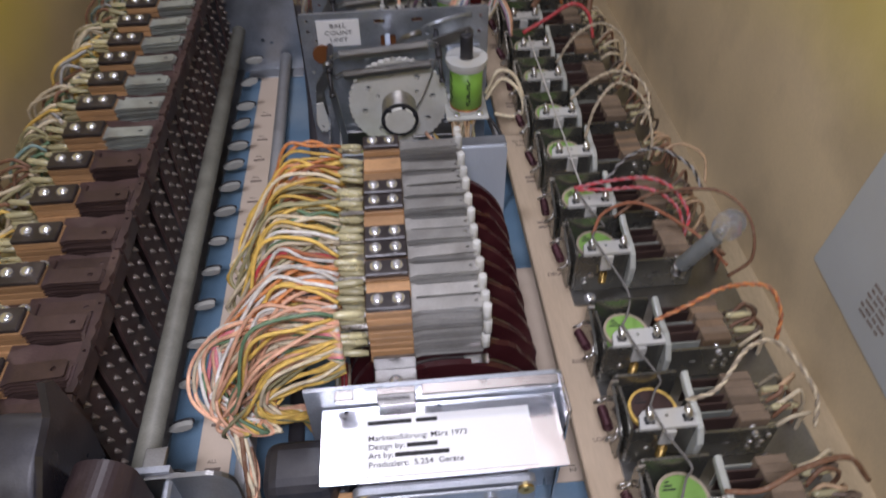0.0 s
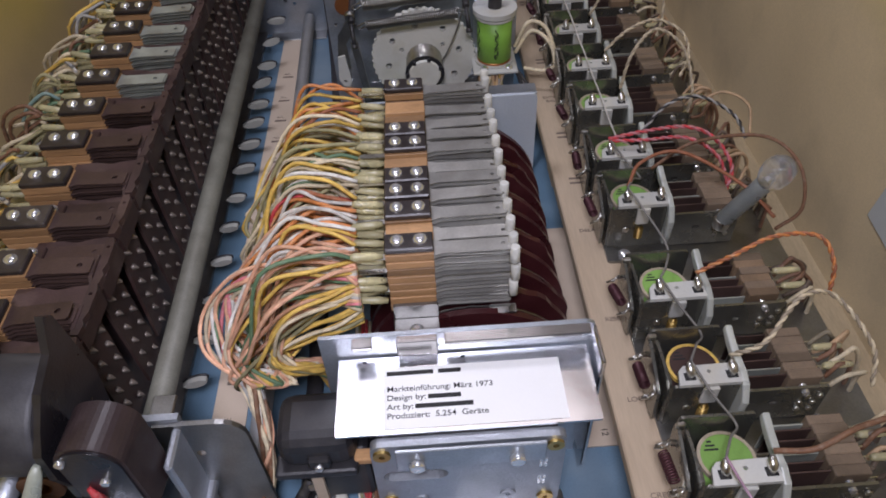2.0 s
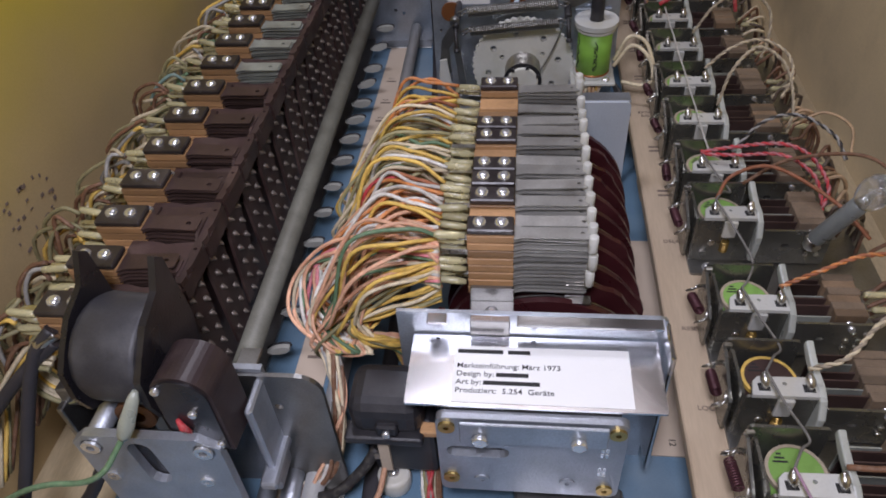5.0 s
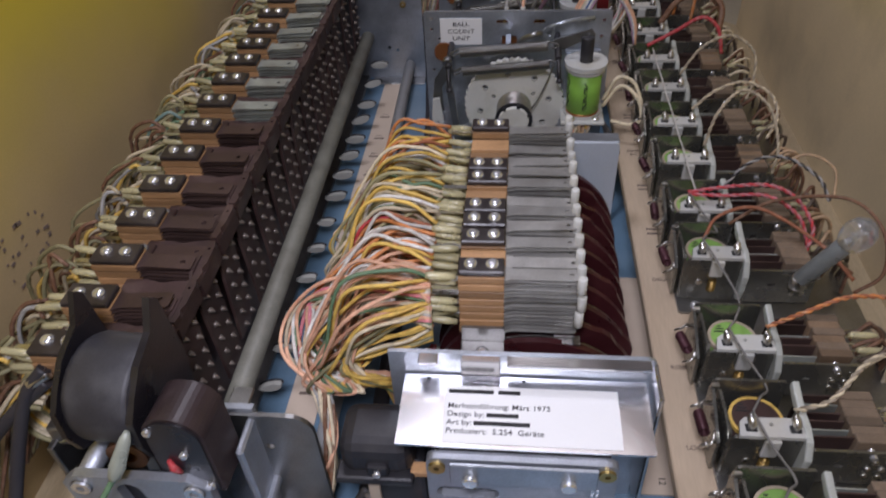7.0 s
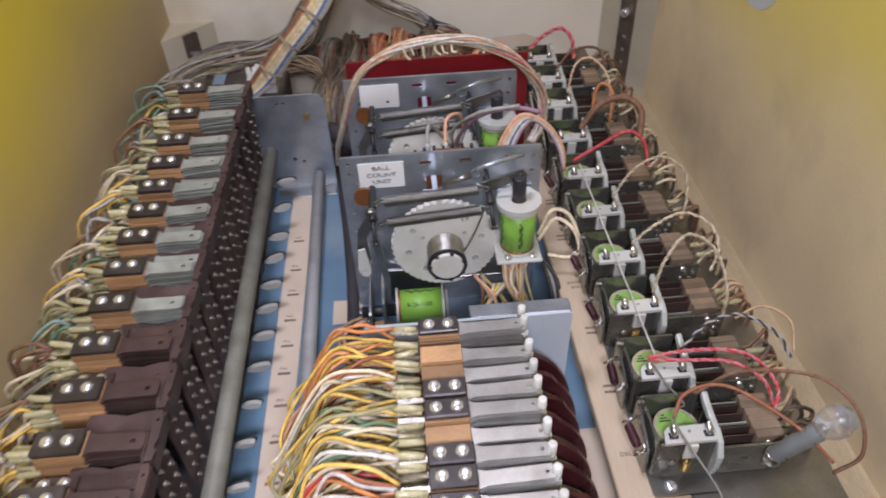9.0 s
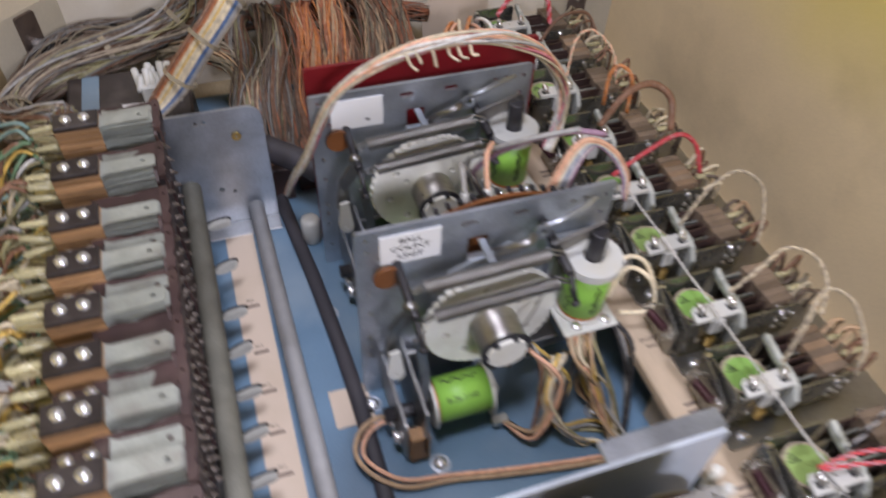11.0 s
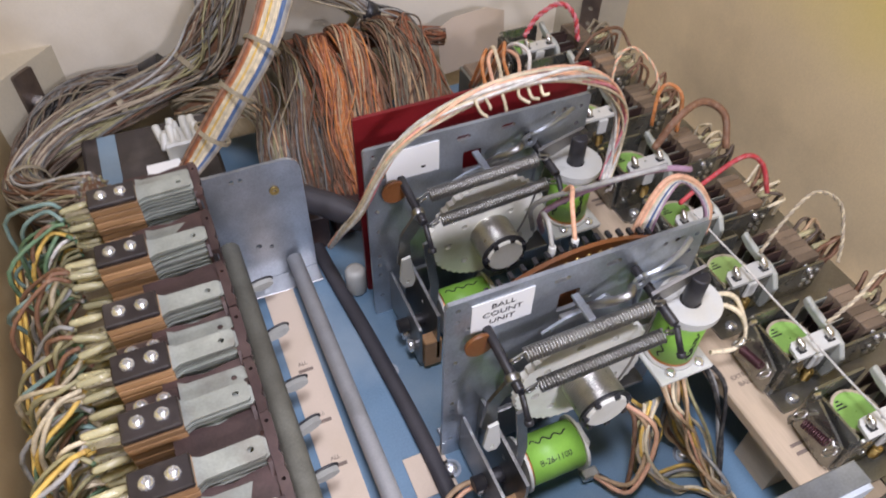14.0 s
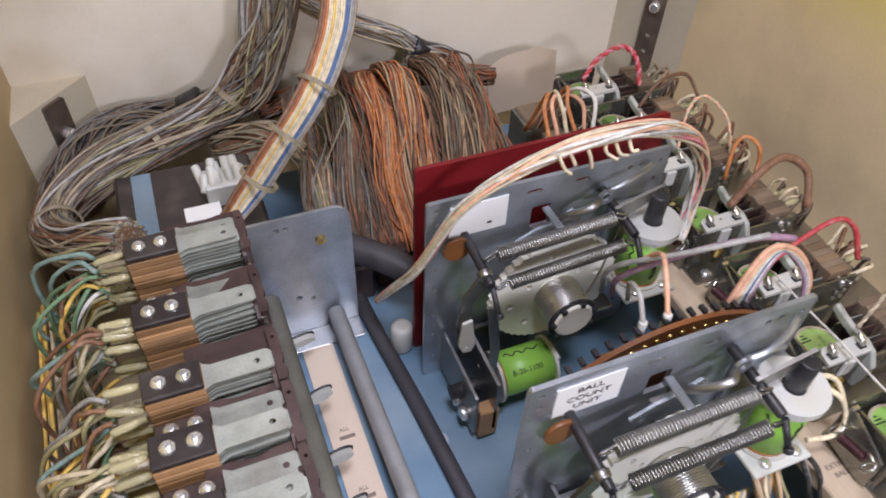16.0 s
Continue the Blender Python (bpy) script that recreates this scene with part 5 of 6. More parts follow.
for x, z in ((0.0160, 0.1230), (0.0270, 0.1100), (0.0330, 0.0900)):
    part("case_screw", cyl((x, -0.0213, z), (x, -0.0235, z), 0.0018, 10, bev=0.0005), SCREW, rc)
part("copper_ring", ring((-0.1000, 0.177, 0.0985), (-0.1000, 0.192, 0.0985), 0.004, 0.0085, 20), DARKCOPPER, rm)
part("red_tag", sweep([(0.0190, -0.0222, 0.1050), (0.0205, -0.0232, 0.1010), (0.0225, -0.0222, 0.0970)], [0.0008, 0.0017, 0.0008], 8), WIRE["red"], rc)
part("connector", sweep([(-0.0900, 0.1735, 0.1220), (-0.0915, 0.1718, 0.1185), (-0.0965, 0.1678, 0.1075), (-0.0985, 0.1660, 0.1030), (-0.0995, 0.1650, 0.1010)], [0.0012, 0.0026, 0.0036, 0.0030, 0.0016], 6), MILKY, rm, "greyed clear plastic connector")
wire([(-0.0985, 0.1660, 0.1030), (-0.1025, 0.162, 0.0970), (-0.108, 0.157, 0.0900), (-0.118, 0.155, 0.0840), (-0.137, 0.156, 0.0780), (-0.155, 0.156, 0.0680), (-0.174, 0.154, 0.0520), (-0.190, 0.14, 0.03)], 0.0013, "green", rm, label="bright green earth lead")
for k, pts in enumerate(([(-0.142, 0.205, 0.118), (-0.152, 0.196, 0.105), (-0.160, 0.175, 0.07), (-0.166, 0.15, 0.03), (-0.150, 0.125, 0.0)], [(-0.142, 0.203, 0.112), (-0.154, 0.197, 0.103), (-0.170, 0.189, 0.088), (-0.188, 0.178, 0.066), (-0.198, 0.165, 0.04)],
                         [(-0.120, 0.182, 0.080), (-0.132, 0.176, 0.055), (-0.145, 0.168, 0.036), (-0.164, 0.158, 0.024), (-0.19, 0.14, 0.006)])):
    part("power_cable", sweep(smooth(pts, 8), 0.0030, 10), RUBBER, rm, "black power lead")
part("cable_lug", cyl((-0.1405, 0.2045, 0.116), (-0.1490, 0.2000, 0.112), 0.0028, 10, bev=0.0008), SOLDER, rm)
yl = thing("yellow_coil_of_wire", (0, 0, 0), "curl of yellow and olive wires by the motor", "wire")
for k in range(8):
    r = 0.0125 + 0.0011 * k
    wire([(-0.149 + r * 0.8 * math.cos(a), 0.196 + 0.0022 * k, 0.090 + r * math.sin(a)) for a in [1.2 + 0.5 * j for j in range(10)]], 0.0013, rng.choice(["yellow", "olive", "cream"]), yl, n=5)

# bracket beside the reset motor
bk = thing("angle_bracket", (0, 0, 0), "rounded steel angle bracket screwed to the board", "bracket")
part("upright", plate(rounded2(-0.0660, -0.0300, 0.0, 0.096, 0.011, corners=(0, 1, 0, 0)), [circle2(-0.052, 0.074, 0.0022, 10)], 0.0022, "y", 0.2010), DULL, bk)
part("tab", box(-0.0680, -0.0585, 0.2035, 0.2160, 0.0945, 0.0965, 0.0005), DULL, bk)
part("foot", plate(rounded2(-0.0660, -0.0330, 0.1720, 0.2015, 0.010, corners=(1, 0, 0, 0)), [], 0.0018, "z", 0.0001), DULL, bk)
part("foot_screw", SCREWHEAD, None, bk, at=(-0.0460, 0.1950, 0.0019)).scale = (1.4, 1.4, 1.4)

# ---- relay row on the east side ----
bt = thing("label_batten", (0, 0, 0), "pale wooden batten with stamped relay names", "batten")
part("batten", box(0.1305, 0.1690, 0.02, 0.800, 0.0385, 0.0460, 0.0008), BATTEN, bt)
for y in (0.05, 0.45, 0.78):
    part("spacer_block", box(0.1400, 0.1580, y - 0.012, y + 0.012, 0.0, 0.0385), BATTEN, bt)
for y, lines in ((0.181, ("CREDIT",)), (0.229, ("LOCK",)), (0.278, ("RESET",)), (0.345, ("DELAY",)), (0.392, None), (0.440, None), (0.484, ("EXTRA", "BALL")), (0.535, None), (0.58, None), (0.63, None)):
    if lines:
        for k, w in enumerate(lines):
            words("word", w, 0.0036, GREYINK, bt, pose(0.1435, y - 0.001 - 0.0045 * k, 0.04615), "CENTER", 1.1)
    else:
        for k in range(2):
            part("word_bar", box(0.1400, 0.1500 - 0.003 * k, y - 0.0045 * k, y + 0.0018 - 0.0045 * k, 0.0460, 0.04612), GREYINK, bt)
_sh = solid("relay_shelf", plate(rounded2(0.1695, 0.250, 0.02, 0.800, 0.001, 2), [], 0.0025, "z", 0.0434), DULL, "long steel shelf that carries the relays", "shelf")
for y in (0.06, 0.42, 0.78):
    solid("shelf_bracket", box(0.200, 0.245, y - 0.001, y + 0.001, 0.0, 0.0435), DULL, "upright steel bracket under the relay shelf", "bracket", group="shelf brackets")

SPRINGR = mesh_of("armature_spring", helix((0, 0, -0.008), (0, 0, 0.008), 0.0027, 0.0006, 11, 5, 9), material("maroon_spring", (0.085, 0.032, 0.038), 0.4, 0.5, vary=0.2))
SPACERWOOD = material("grey_tan_spacer", (0.185, 0.135, 0.092), 0.6, vary=0.25, scale=80, spread=0.3)


LIFT_PROFILE = [(-0.0050, 0.004), (-0.0015, 0.004), (0.0005, 0.018), (0.0040, 0.0270), (0.0120, 0.0285), (0.0200, 0.0300), (0.0262, 0.0330), (0.0256, 0.0372), (0.0190, 0.0352),
                (0.0110, 0.0335), (0.0030, 0.0335), (-0.0030, 0.0310), (-0.0075, 0.0235), (-0.0070, 0.0130)]
_lift = plate(LIFT_PROFILE, [], 0.0034, "x", 0.0228)
bmesh.ops.bevel(_lift, geom=[e for e in _lift.edges if e.calc_face_angle(0) > 0.9], offset=0.0009, segments=2, affect="EDGES", profile=0.5)
LIFTSHAPE = mesh_of("lift", _lift, LIFTNYLON)
HOOK = mesh_of("spring_hook", sweep(smooth([(0, 0, 0), (0.0022, 0.0010, 0.002), (0.0040, 0.0030, 0.0008), (0.0030, 0.0045, -0.0030), (-0.0005, 0.0040, -0.0045), (-0.0020, 0.0015, -0.0020), (0.0, 0.0, 0.0010)], 4), 0.0006, 5), SOLDER)


def relay(y, label, wrap, kind):
    """One relay: steel box frame, coil standing in it, white terminal plate, nylon armature lift, spring and switch stack."""
    t = thing("relay", (0.1575, y, 0.046), label, "relay", "relays")
    part("front_wall", plate(rounded2(-0.0072, 0.0225, 0.0, 0.0310, 0.002, corners=(0, 1, 1, 0)), [], 0.0014, "y", -0.0020), RSTEEL, t)
    part("rivet", cyl((0.0015, -0.0020, 0.0150), (0.0015, -0.0030, 0.0150), 0.0019, 10, bev=0.0004), SOLDER, t)
    part("back_wall", plate(rounded2(-0.0100, 0.0225, 0.0, 0.0340, 0.002, corners=(0, 1, 1, 0)), [], 0.0014, "y", 0.0268), RSTEEL, t)
    part("side_wall", plate(rounded2(-0.0006, 0.0245, 0.0, 0.0318, 0.002, corners=(0, 1, 1, 0)), [], 0.0014, "x", -0.0086), RSTEEL, t)
    part("armature", plate([(0.0000, 0.0030), (0.0040, 0.0015), (0.0250, 0.0050), (0.0265, 0.0300), (0.0225, 0.0325), (0.0060, 0.0250), (0.0010, 0.0220)], [], 0.0014, "x", -0.0118), RSTEEL, t, "hinged steel armature leaf")
    part("armature_lip", box(-0.0118, -0.0078, 0.0240, 0.0262, 0.0300, 0.0335, 0.0005), SOLDER, t)
    part("foot", plate(rounded2(-0.0090, 0.0270, -0.0135, 0.0305, 0.002), [], 0.0014, "z", 0.0001), DULL, t)
    fs_ = part("foot_screw", SCREWHEAD, None, t, at=(0.0015, -0.0082, 0.0015))
    fs_.scale = (1.15, 1.15, 1.0)
    c = part("coil", cyl((0.0072, 0.0130, 0.0015), (0.0072, 0.0130, 0.0240), 0.0112, 28), wrap, t, "wrapped relay coil")
    part("flange", ring((0.0072, 0.0130, 0.0232), (0.0072, 0.0130, 0.0252), 0.0106, 0.0120, 28), WIRE["yellow"] if wrap is BROWNBAKE else WIRE["dun"], c)
    part("coil_top", ring((0.0072, 0.0130, 0.0236), (0.0072, 0.0130, 0.0249), 0.0005, 0.0108, 28), wrap, c)
    for k in range(3):
        part("print", box(-0.001 + 0.001 * k, 0.005 - 0.001 * k, 0.0165 + 0.0018 * k, 0.0173 + 0.0018 * k, 0.0249, 0.0251), INK, c)
    tp_ = part("terminal_plate", plate([(-0.0050, -0.0024), (0.0225, -0.0024), (0.0225, 0.0060), (0.0195, 0.0078), (-0.0010, 0.0074), (-0.0035, 0.0050)], [circle2(0.0095, 0.0040, 0.001, 8)], 0.0020, "z", 0.0312), NYLON, t, "white terminal plate")
    part("stem", box(0.0058, 0.0128, -0.0040, -0.0022, 0.0200, 0.0312, 0.0004), NYLON, tp_)
    for x in (0.0005, 0.0190):
        # Raised black pad drawn for the shade in the hole round a terminal.
        part("terminal_hole", box(x - 0.0024, x + 0.0024, -0.0002, 0.0038, 0.0332, 0.0336, 0.0002), INK, tp_)
        part("terminal", sweep([(x, 0.0012, 0.0325), (x + 0.0003 * (kind % 3), 0.0024, 0.0348), (x + 0.0004, 0.0042, 0.0362), (x + 0.0010 - 0.0004 * (kind % 4), 0.0058, 0.0376), (x + 0.0006, 0.0064, 0.0382)], [0.0011, 0.0019, 0.0022, 0.0013, 0.0005], 8), SOLDER, tp_)
        part("solder_blob", sweep([(x + 0.0012, 0.0030, 0.0335), (x + 0.0016, 0.0042, 0.0350), (x + 0.0022, 0.0046, 0.0362)], [0.0008, 0.0017, 0.0006], 7), SOLDER, tp_)
    part("adjust_screw", helix((0.0082, -0.0042, 0.0105), (0.0082, -0.0042, 0.0180), 0.0018, 0.0006, 5), BRASS, t)
    part("lift", LIFTSHAPE, None, t, "white nylon armature lift")
    sp_ = part("armature_spring", SPRINGR, None, t, at=(-0.0158, 0.0130, 0.0200))
    sp_.scale = (0.82, 0.82, 0.82)
    sp_.rotation_euler = (radians(82 + rng.uniform(-6, 6)), rng.uniform(-0.1, 0.1), rng.uniform(-0.12, 0.12))
    part("spring_hook", HOOK, None, t, at=(-0.0165, 0.0210, 0.0210))
    part("spring_hook", HOOK, None, t, at=(-0.0155, 0.0010, 0.0190))
    part("spring_tail", sweep(smooth([(-0.0135, 0.0215, 0.0225), (-0.0112, 0.0180, 0.0260), (-0.0108, 0.0100, 0.0235), (-0.0125, 0.0035, 0.0190)], 4), 0.0007, 5), SOLDER, t)
    # arm plate and switch blades towards the east wall
    part("arm", plate(rounded2(0.0272, 0.0640, 0.0005, 0.0245, 0.0015), [slot2(0.041, 0.0140, 0.0042, 0.0022)], 0.0014, "y", -0.0025), RSTEEL, t, "grey steel switch arm")
    for dx in (0.0, 0.0058):
        for dz in (0.0, 0.0050, 0.0100):
            part("rivet", ARMRIVET, None, t, at=(0.0530 + dx + 0.002 * (dz > 0.009), -0.0025, 0.0085 + dz))
    for k in range(6):
        yy = 0.0035 + 0.0046 * k
        if BLSHARE[0] is None:
            BLSHARE[0] = mesh_of("blade", box(0.0285, 0.0480, 0.0, 0.0007, 0.0080, 0.0260), DARKBLADE)
            BLSHARE[1] = mesh_of("blade", box(0.0285, 0.0480, 0.0, 0.0007, 0.0060, 0.0240), BANKBLADE)
        part("blade", BLSHARE[0 if (k + kind) % 3 else 1], None, t, at=(rng.uniform(-0.001, 0.001), yy, rng.uniform(-0.002, 0.001)))
        part("spacer", RSP3[(kind + k) % 2 if kind % 3 == 0 else 0], None, t, at=(0.0530 + rng.uniform(-0.0006, 0.0006), yy - 0.0030, -0.0070 + rng.uniform(-0.0004, 0.0004)))
    part("stack_bolt", cyl((0.0530, -0.0040, 0.0220), (0.0530, 0.0310, 0.0220), 0.0016, 8), SCREW, t)
    for k in range(6):
        yy = 0.0030 + 0.0046 * k
        part("lug", box(0.0600, 0.0690, yy, yy + 0.0005, 0.0140, 0.0185), SOLDER, t)
        wire([(0.0680, yy, 0.0165), jitter((0.0735, yy, 0.0230), 0.003), jitter((0.0810, yy + 0.002, 0.0240), 0.004), jitter((0.0865, yy + 0.004, 0.012), 0.003), (0.0870, yy + 0.006, -0.010)], 0.0012, rng.choice(["brown", "umber", "drab", "tan", "cream", "brown", "umber"]), t, "lead", 5, 5)
    part("sleeve_end", SLEEVE_MESH, None, t, at=(0.0800, 0.010, 0.0220))
    part("sleeve_end", SLEEVE_MESH, None, t, at=(0.0800, 0.021, 0.0210))
    return t


ARMRIVET = mesh_of("rivet", cyl((0, 0, 0), (0, -0.0012, 0), 0.0014, 8), SOLDER)
BLSHARE = [None, None]
RSP3 = [mesh_of("spacer", box(-0.0075, 0.0075, 0.0, 0.0046, 0.0140, 0.0350, 0.0004), SPACERWOOD), mesh_of("spacer", box(-0.0075, 0.0075, 0.0, 0.0046, 0.0140, 0.0350, 0.0004), material("tan_spacer", (0.21, 0.14, 0.085), 0.6, vary=0.25, scale=80, spread=0.3))]
RELAY_Y = (0.125, 0.171, 0.2165, 0.265, 0.331, 0.373, 0.424, 0.470, 0.520, 0.567, 0.618, 0.673, 0.719, 0.762)
for i, y in enumerate(RELAY_Y):
    relay(y, "steel relay with a brown coil and yellow rim" if i == 2 else "steel relay with a green coil and white terminals", BROWNBAKE if i == 2 else (DULLGREEN if i % 3 == 2 else SHADEDGREEN), i)


def jumper(pts, kind, r=0.0013, label="", c=("cream", "white")):
    pts = [(0.176 + (x - 0.176) * 0.74 if x > 0.176 else x, y, 0.090 + (z - 0.090) * (0.8 if z > 0.09 else 1)) for x, y, z in pts]
    pts = [(x, y + 0.0050, z - 0.0075) if x < 0.181 and z > 0.086 else (x, y, z) for x, y, z in pts]
    t = thing("jumper_wire", pts[0], label, "wire", "jumper wires")
    q = [tuple(Vector(p) - Vector(pts[0])) for p in pts]
    if kind == "twist":
        twisted(q, r * 0.47, c[0], c[1], t)
    else:
        wire(q, r * 0.85, c[0], t, steps=8)
    return t


XT, ZT = 0.1760, 0.094
jumper([(XT, 0.267, ZT), (0.195, 0.270, 0.101), (0.222, 0.275, 0.108), (0.252, 0.276, 0.104), (0.262, 0.268, 0.090), (0.262, 0.262, 0.075)], "twist", 0.0016, "orange twisted lead looping off a relay", ("orange", "rust"))
jumper([(XT, 0.2185, ZT), (0.192, 0.222, 0.098), (0.215, 0.236, 0.110), (0.240, 0.240, 0.104), (0.258, 0.222, 0.088), (0.260, 0.212, 0.072)], "twist", 0.0016, "cream twisted lead looping off a relay", ("cream", "dun"))
jumper([(XT + 0.002, 0.173, ZT), (0.195, 0.174, 0.094), (0.220, 0.180, 0.098), (0.250, 0.184, 0.096), (0.268, 0.180, 0.080)], "plain", 0.0015, "brown lead off a relay", ("brown", "brown"))
jumper([(0.1575, 0.375, ZT), (0.178, 0.374, 0.100), (0.205, 0.371, 0.100), (0.226, 0.366, 0.094), (0.240, 0.356, 0.080), (0.236, 0.348, 0.068)], "twist", 0.0016, "red and white twisted lead", ("red", "pink"))
jumper([(0.1580, 0.374, ZT - 0.001), (0.178, 0.370, 0.096), (0.205, 0.366, 0.095), (0.228, 0.358, 0.086), (0.238, 0.350, 0.070)], "twist", 0.0015, "red and pink twisted lead", ("red", "pink"))
jumper([(XT, 0.378, ZT - 0.002), (0.196, 0.388, 0.104), (0.222, 0.390, 0.108), (0.246, 0.380, 0.100), (0.255, 0.370, 0.088)], "twist", 0.0015, "black and grey twisted lead", ("black", "grey"))
jumper([(0.225, 0.397, 0.095), (0.245, 0.398, 0.104), (0.262, 0.388, 0.100), (0.260, 0.374, 0.088)], "plain", 0.0010, "yellow lead looping by the wall", ("tan", "tan"))
jumper([(XT, 0.426, ZT), (0.184, 0.436, 0.112), (0.205, 0.446, 0.124), (0.228, 0.440, 0.112), (0.236, 0.426, 0.088), (0.234, 0.420, 0.072)], "twist", 0.0015, "cream twisted lead arching off a relay", ("cream", "dun"))
jumper([(XT, 0.472, ZT), (0.195, 0.478, 0.102), (0.222, 0.484, 0.106), (0.245, 0.478, 0.098), (0.250, 0.466, 0.086), (0.240, 0.455, 0.076)], "twist", 0.0015, "cream twisted lead arching off a relay", ("cream", "dun"))
jumper([(XT, 0.523, ZT), (0.195, 0.532, 0.110), (0.222, 0.536, 0.118), (0.244, 0.530, 0.106), (0.246, 0.520, 0.086), (0.240, 0.512, 0.074)], "twist", 0.0015, "cream twisted lead arching off a relay", ("cream", "dun"))
jumper([(0.1585, 0.572, ZT), (0.180, 0.575, 0.107), (0.205, 0.578, 0.113), (0.222, 0.574, 0.104), (0.228, 0.566, 0.084)], "plain", 0.0018, "bright red lead between relays", ("red", "red"))
jumper([(XT, 0.622, 0.090), (0.194, 0.628, 0.106), (0.222, 0.632, 0.110), (0.240, 0.624, 0.100), (0.238, 0.612, 0.080)], "plain", 0.0030, "thick dark brown looped lead", ("brown", "brown"))
jumper([(XT, 0.676, ZT), (0.186, 0.690, 0.112), (0.206, 0.694, 0.116), (0.224, 0.684, 0.100), (0.226, 0.672, 0.078)], "twist", 0.0014, "cream twisted lead arching off a relay", ("cream", "peach"))
jumper([(0.196, 0.650, 0.080), (0.200, 0.655, 0.104), (0.208, 0.654, 0.112), (0.216, 0.646, 0.104), (0.214, 0.640, 0.078)], "plain", 0.0016, "orange lead between switch arms", ("orange", "orange"))
jumper([(0.158, 0.765, ZT), (0.172, 0.772, 0.106), (0.192, 0.774, 0.107), (0.206, 0.768, 0.096), (0.208, 0.760, 0.078)], "twist", 0.0026, "pink and red looped leads", ("pink", "red"))
jumper([(XT, 0.722, ZT), (0.195, 0.730, 0.104), (0.226, 0.732, 0.104), (0.236, 0.722, 0.088)], "plain", 0.0015, "thin brown looped lead", ("brown", "brown"))
thin = [(0.1585, y + 0.001, 0.0935) for y in RELAY_Y]
for a, b in zip(thin[:5], thin[1:6]):
    jumper([b, (b[0] + 0.004, b[1] - 0.012, 0.085), (a[0] + 0.012, (a[1] + b[1]) / 2, 0.078), (a[0] + 0.006, a[1] + 0.010, 0.090), a], "plain", 0.0007, "thin grey-brown lead between terminals", ("purple", "purple") if b is thin[1] else ("ash", "ash"))
for a, b in zip(thin[5:9], thin[6:10]):
    jumper([(b[0] + 0.004, b[1], b[2]), (b[0] + 0.004, (a[1] + b[1]) / 2, 0.0925), (a[0] + 0.004, a[1], a[2])], "plain", 0.0007, "thin pale bare lead between terminals", ("white", "white"))
jumper([(0.1600, 0.336, 0.090), (0.168, 0.345, 0.101), (0.190, 0.345, 0.104), (0.225, 0.322, 0.098), (0.245, 0.306, 0.086)], "plain", 0.0012, "thin dull red lead across a relay", ("rust", "rust"))
jumper([(0.178, 0.352, 0.088), (0.205, 0.356, 0.100), (0.240, 0.336, 0.122), (0.258, 0.318, 0.116), (0.262, 0.306, 0.092), (0.248, 0.305, 0.078)], "plain", 0.0012, "dark brown lead curling by the glass bulb", ("brown", "brown"))

# glass tube by the relays
gt = thing("small_bulb", (0.209, 0.322, 0.070), "small clear glass bulb on a greyish tube socket", "light bulb")
_d = Vector((0.016, -0.010, 0.044))
part("socket_tube", sweep([_d * 0.0, _d * 0.05, _d * 0.55, _d * 0.70, _d * 0.74], [0.0036, 0.0046, 0.0048, 0.0048, 0.0040], 18), material("milky_grey_tube", (0.30, 0.32, 0.31), 0.3, vary=0.15, scale=90, trans=0.25), gt)
part("glass", sweep([_d * 0.70, _d * 0.76, _d * 0.84, _d * 0.94, _d * 1.04, _d * 1.10, _d * 1.13], [0.0036, 0.0058, 0.0076, 0.0082, 0.0070, 0.0042, 0.0010], 20), GLASS, gt, "clear round glass")
part("stem", sweep([_d * 0.72, _d * 0.80, _d * 0.92], [0.0022, 0.0018, 0.0008], 8), SOLDER, gt)
part("filament", helix(tuple(_d * 0.94 + Vector((-0.003, 0, 0))), tuple(_d * 0.94 + Vector((0.003, 0, 0))), 0.0008, 0.0002, 6), SCREW, gt)
part("base_lug", cyl((0, 0, -0.005), (0, 0, 0.002), 0.0045, 10, bev=0.001), SOLDER, gt)

# ---- wiring and connectors at the back ----
bh = thing("back_harness", (0, 0, 0), "thick cloth-wrapped wire harness rising at the back", "wire harness")
OLD = ["umber", "ash", "drab", "brown", "umber", "ash", "drab", "ash", "olive", "umber", "grey", "dun"]
bundle(bh, [(-0.148, 0.690, 0.104), (-0.176, 0.712, 0.088), (-0.193, 0.755, 0.073), (-0.163, 0.790, 0.076), (-0.106, 0.820, 0.076), (-0.073, 0.830, 0.085), (-0.053, 0.835, 0.108), (-0.038, 0.840, 0.140), (-0.030, 0.846, 0.200), (-0.026, 0.850, 0.33)], 230,
       lambda u: 0.0120 + 0.006 * u + 0.0016 * math.sin(23 * u), OLD, 0.0009, wob=0.5, steps=7, n=4, core="brown")
bundle(bh, [(-0.185, 0.740, 0.030), (-0.198, 0.800, 0.045), (-0.178, 0.842, 0.055), (-0.150, 0.856, 0.060), (-0.105, 0.858, 0.058), (-0.060, 0.852, 0.070)], 110, 0.0135, ["ash", "umber", "black", "umber", "drab", "ash"], 0.0009, wob=0.4, steps=7, n=4, core="black")
bundle(bh, [(-0.060, 0.838, 0.100), (-0.048, 0.850, 0.150), (-0.020, 0.856, 0.135), (0.016, 0.864, 0.106), (0.050, 0.862, 0.089), (0.067, 0.861, 0.076), (0.091, 0.861, 0.065), (0.106, 0.858, 0.045)], 85, 0.0074, ["drab", "grey", "cream", "drab", "umber", "ash"], 0.0008, wob=0.5, steps=7, n=4, core="brown")
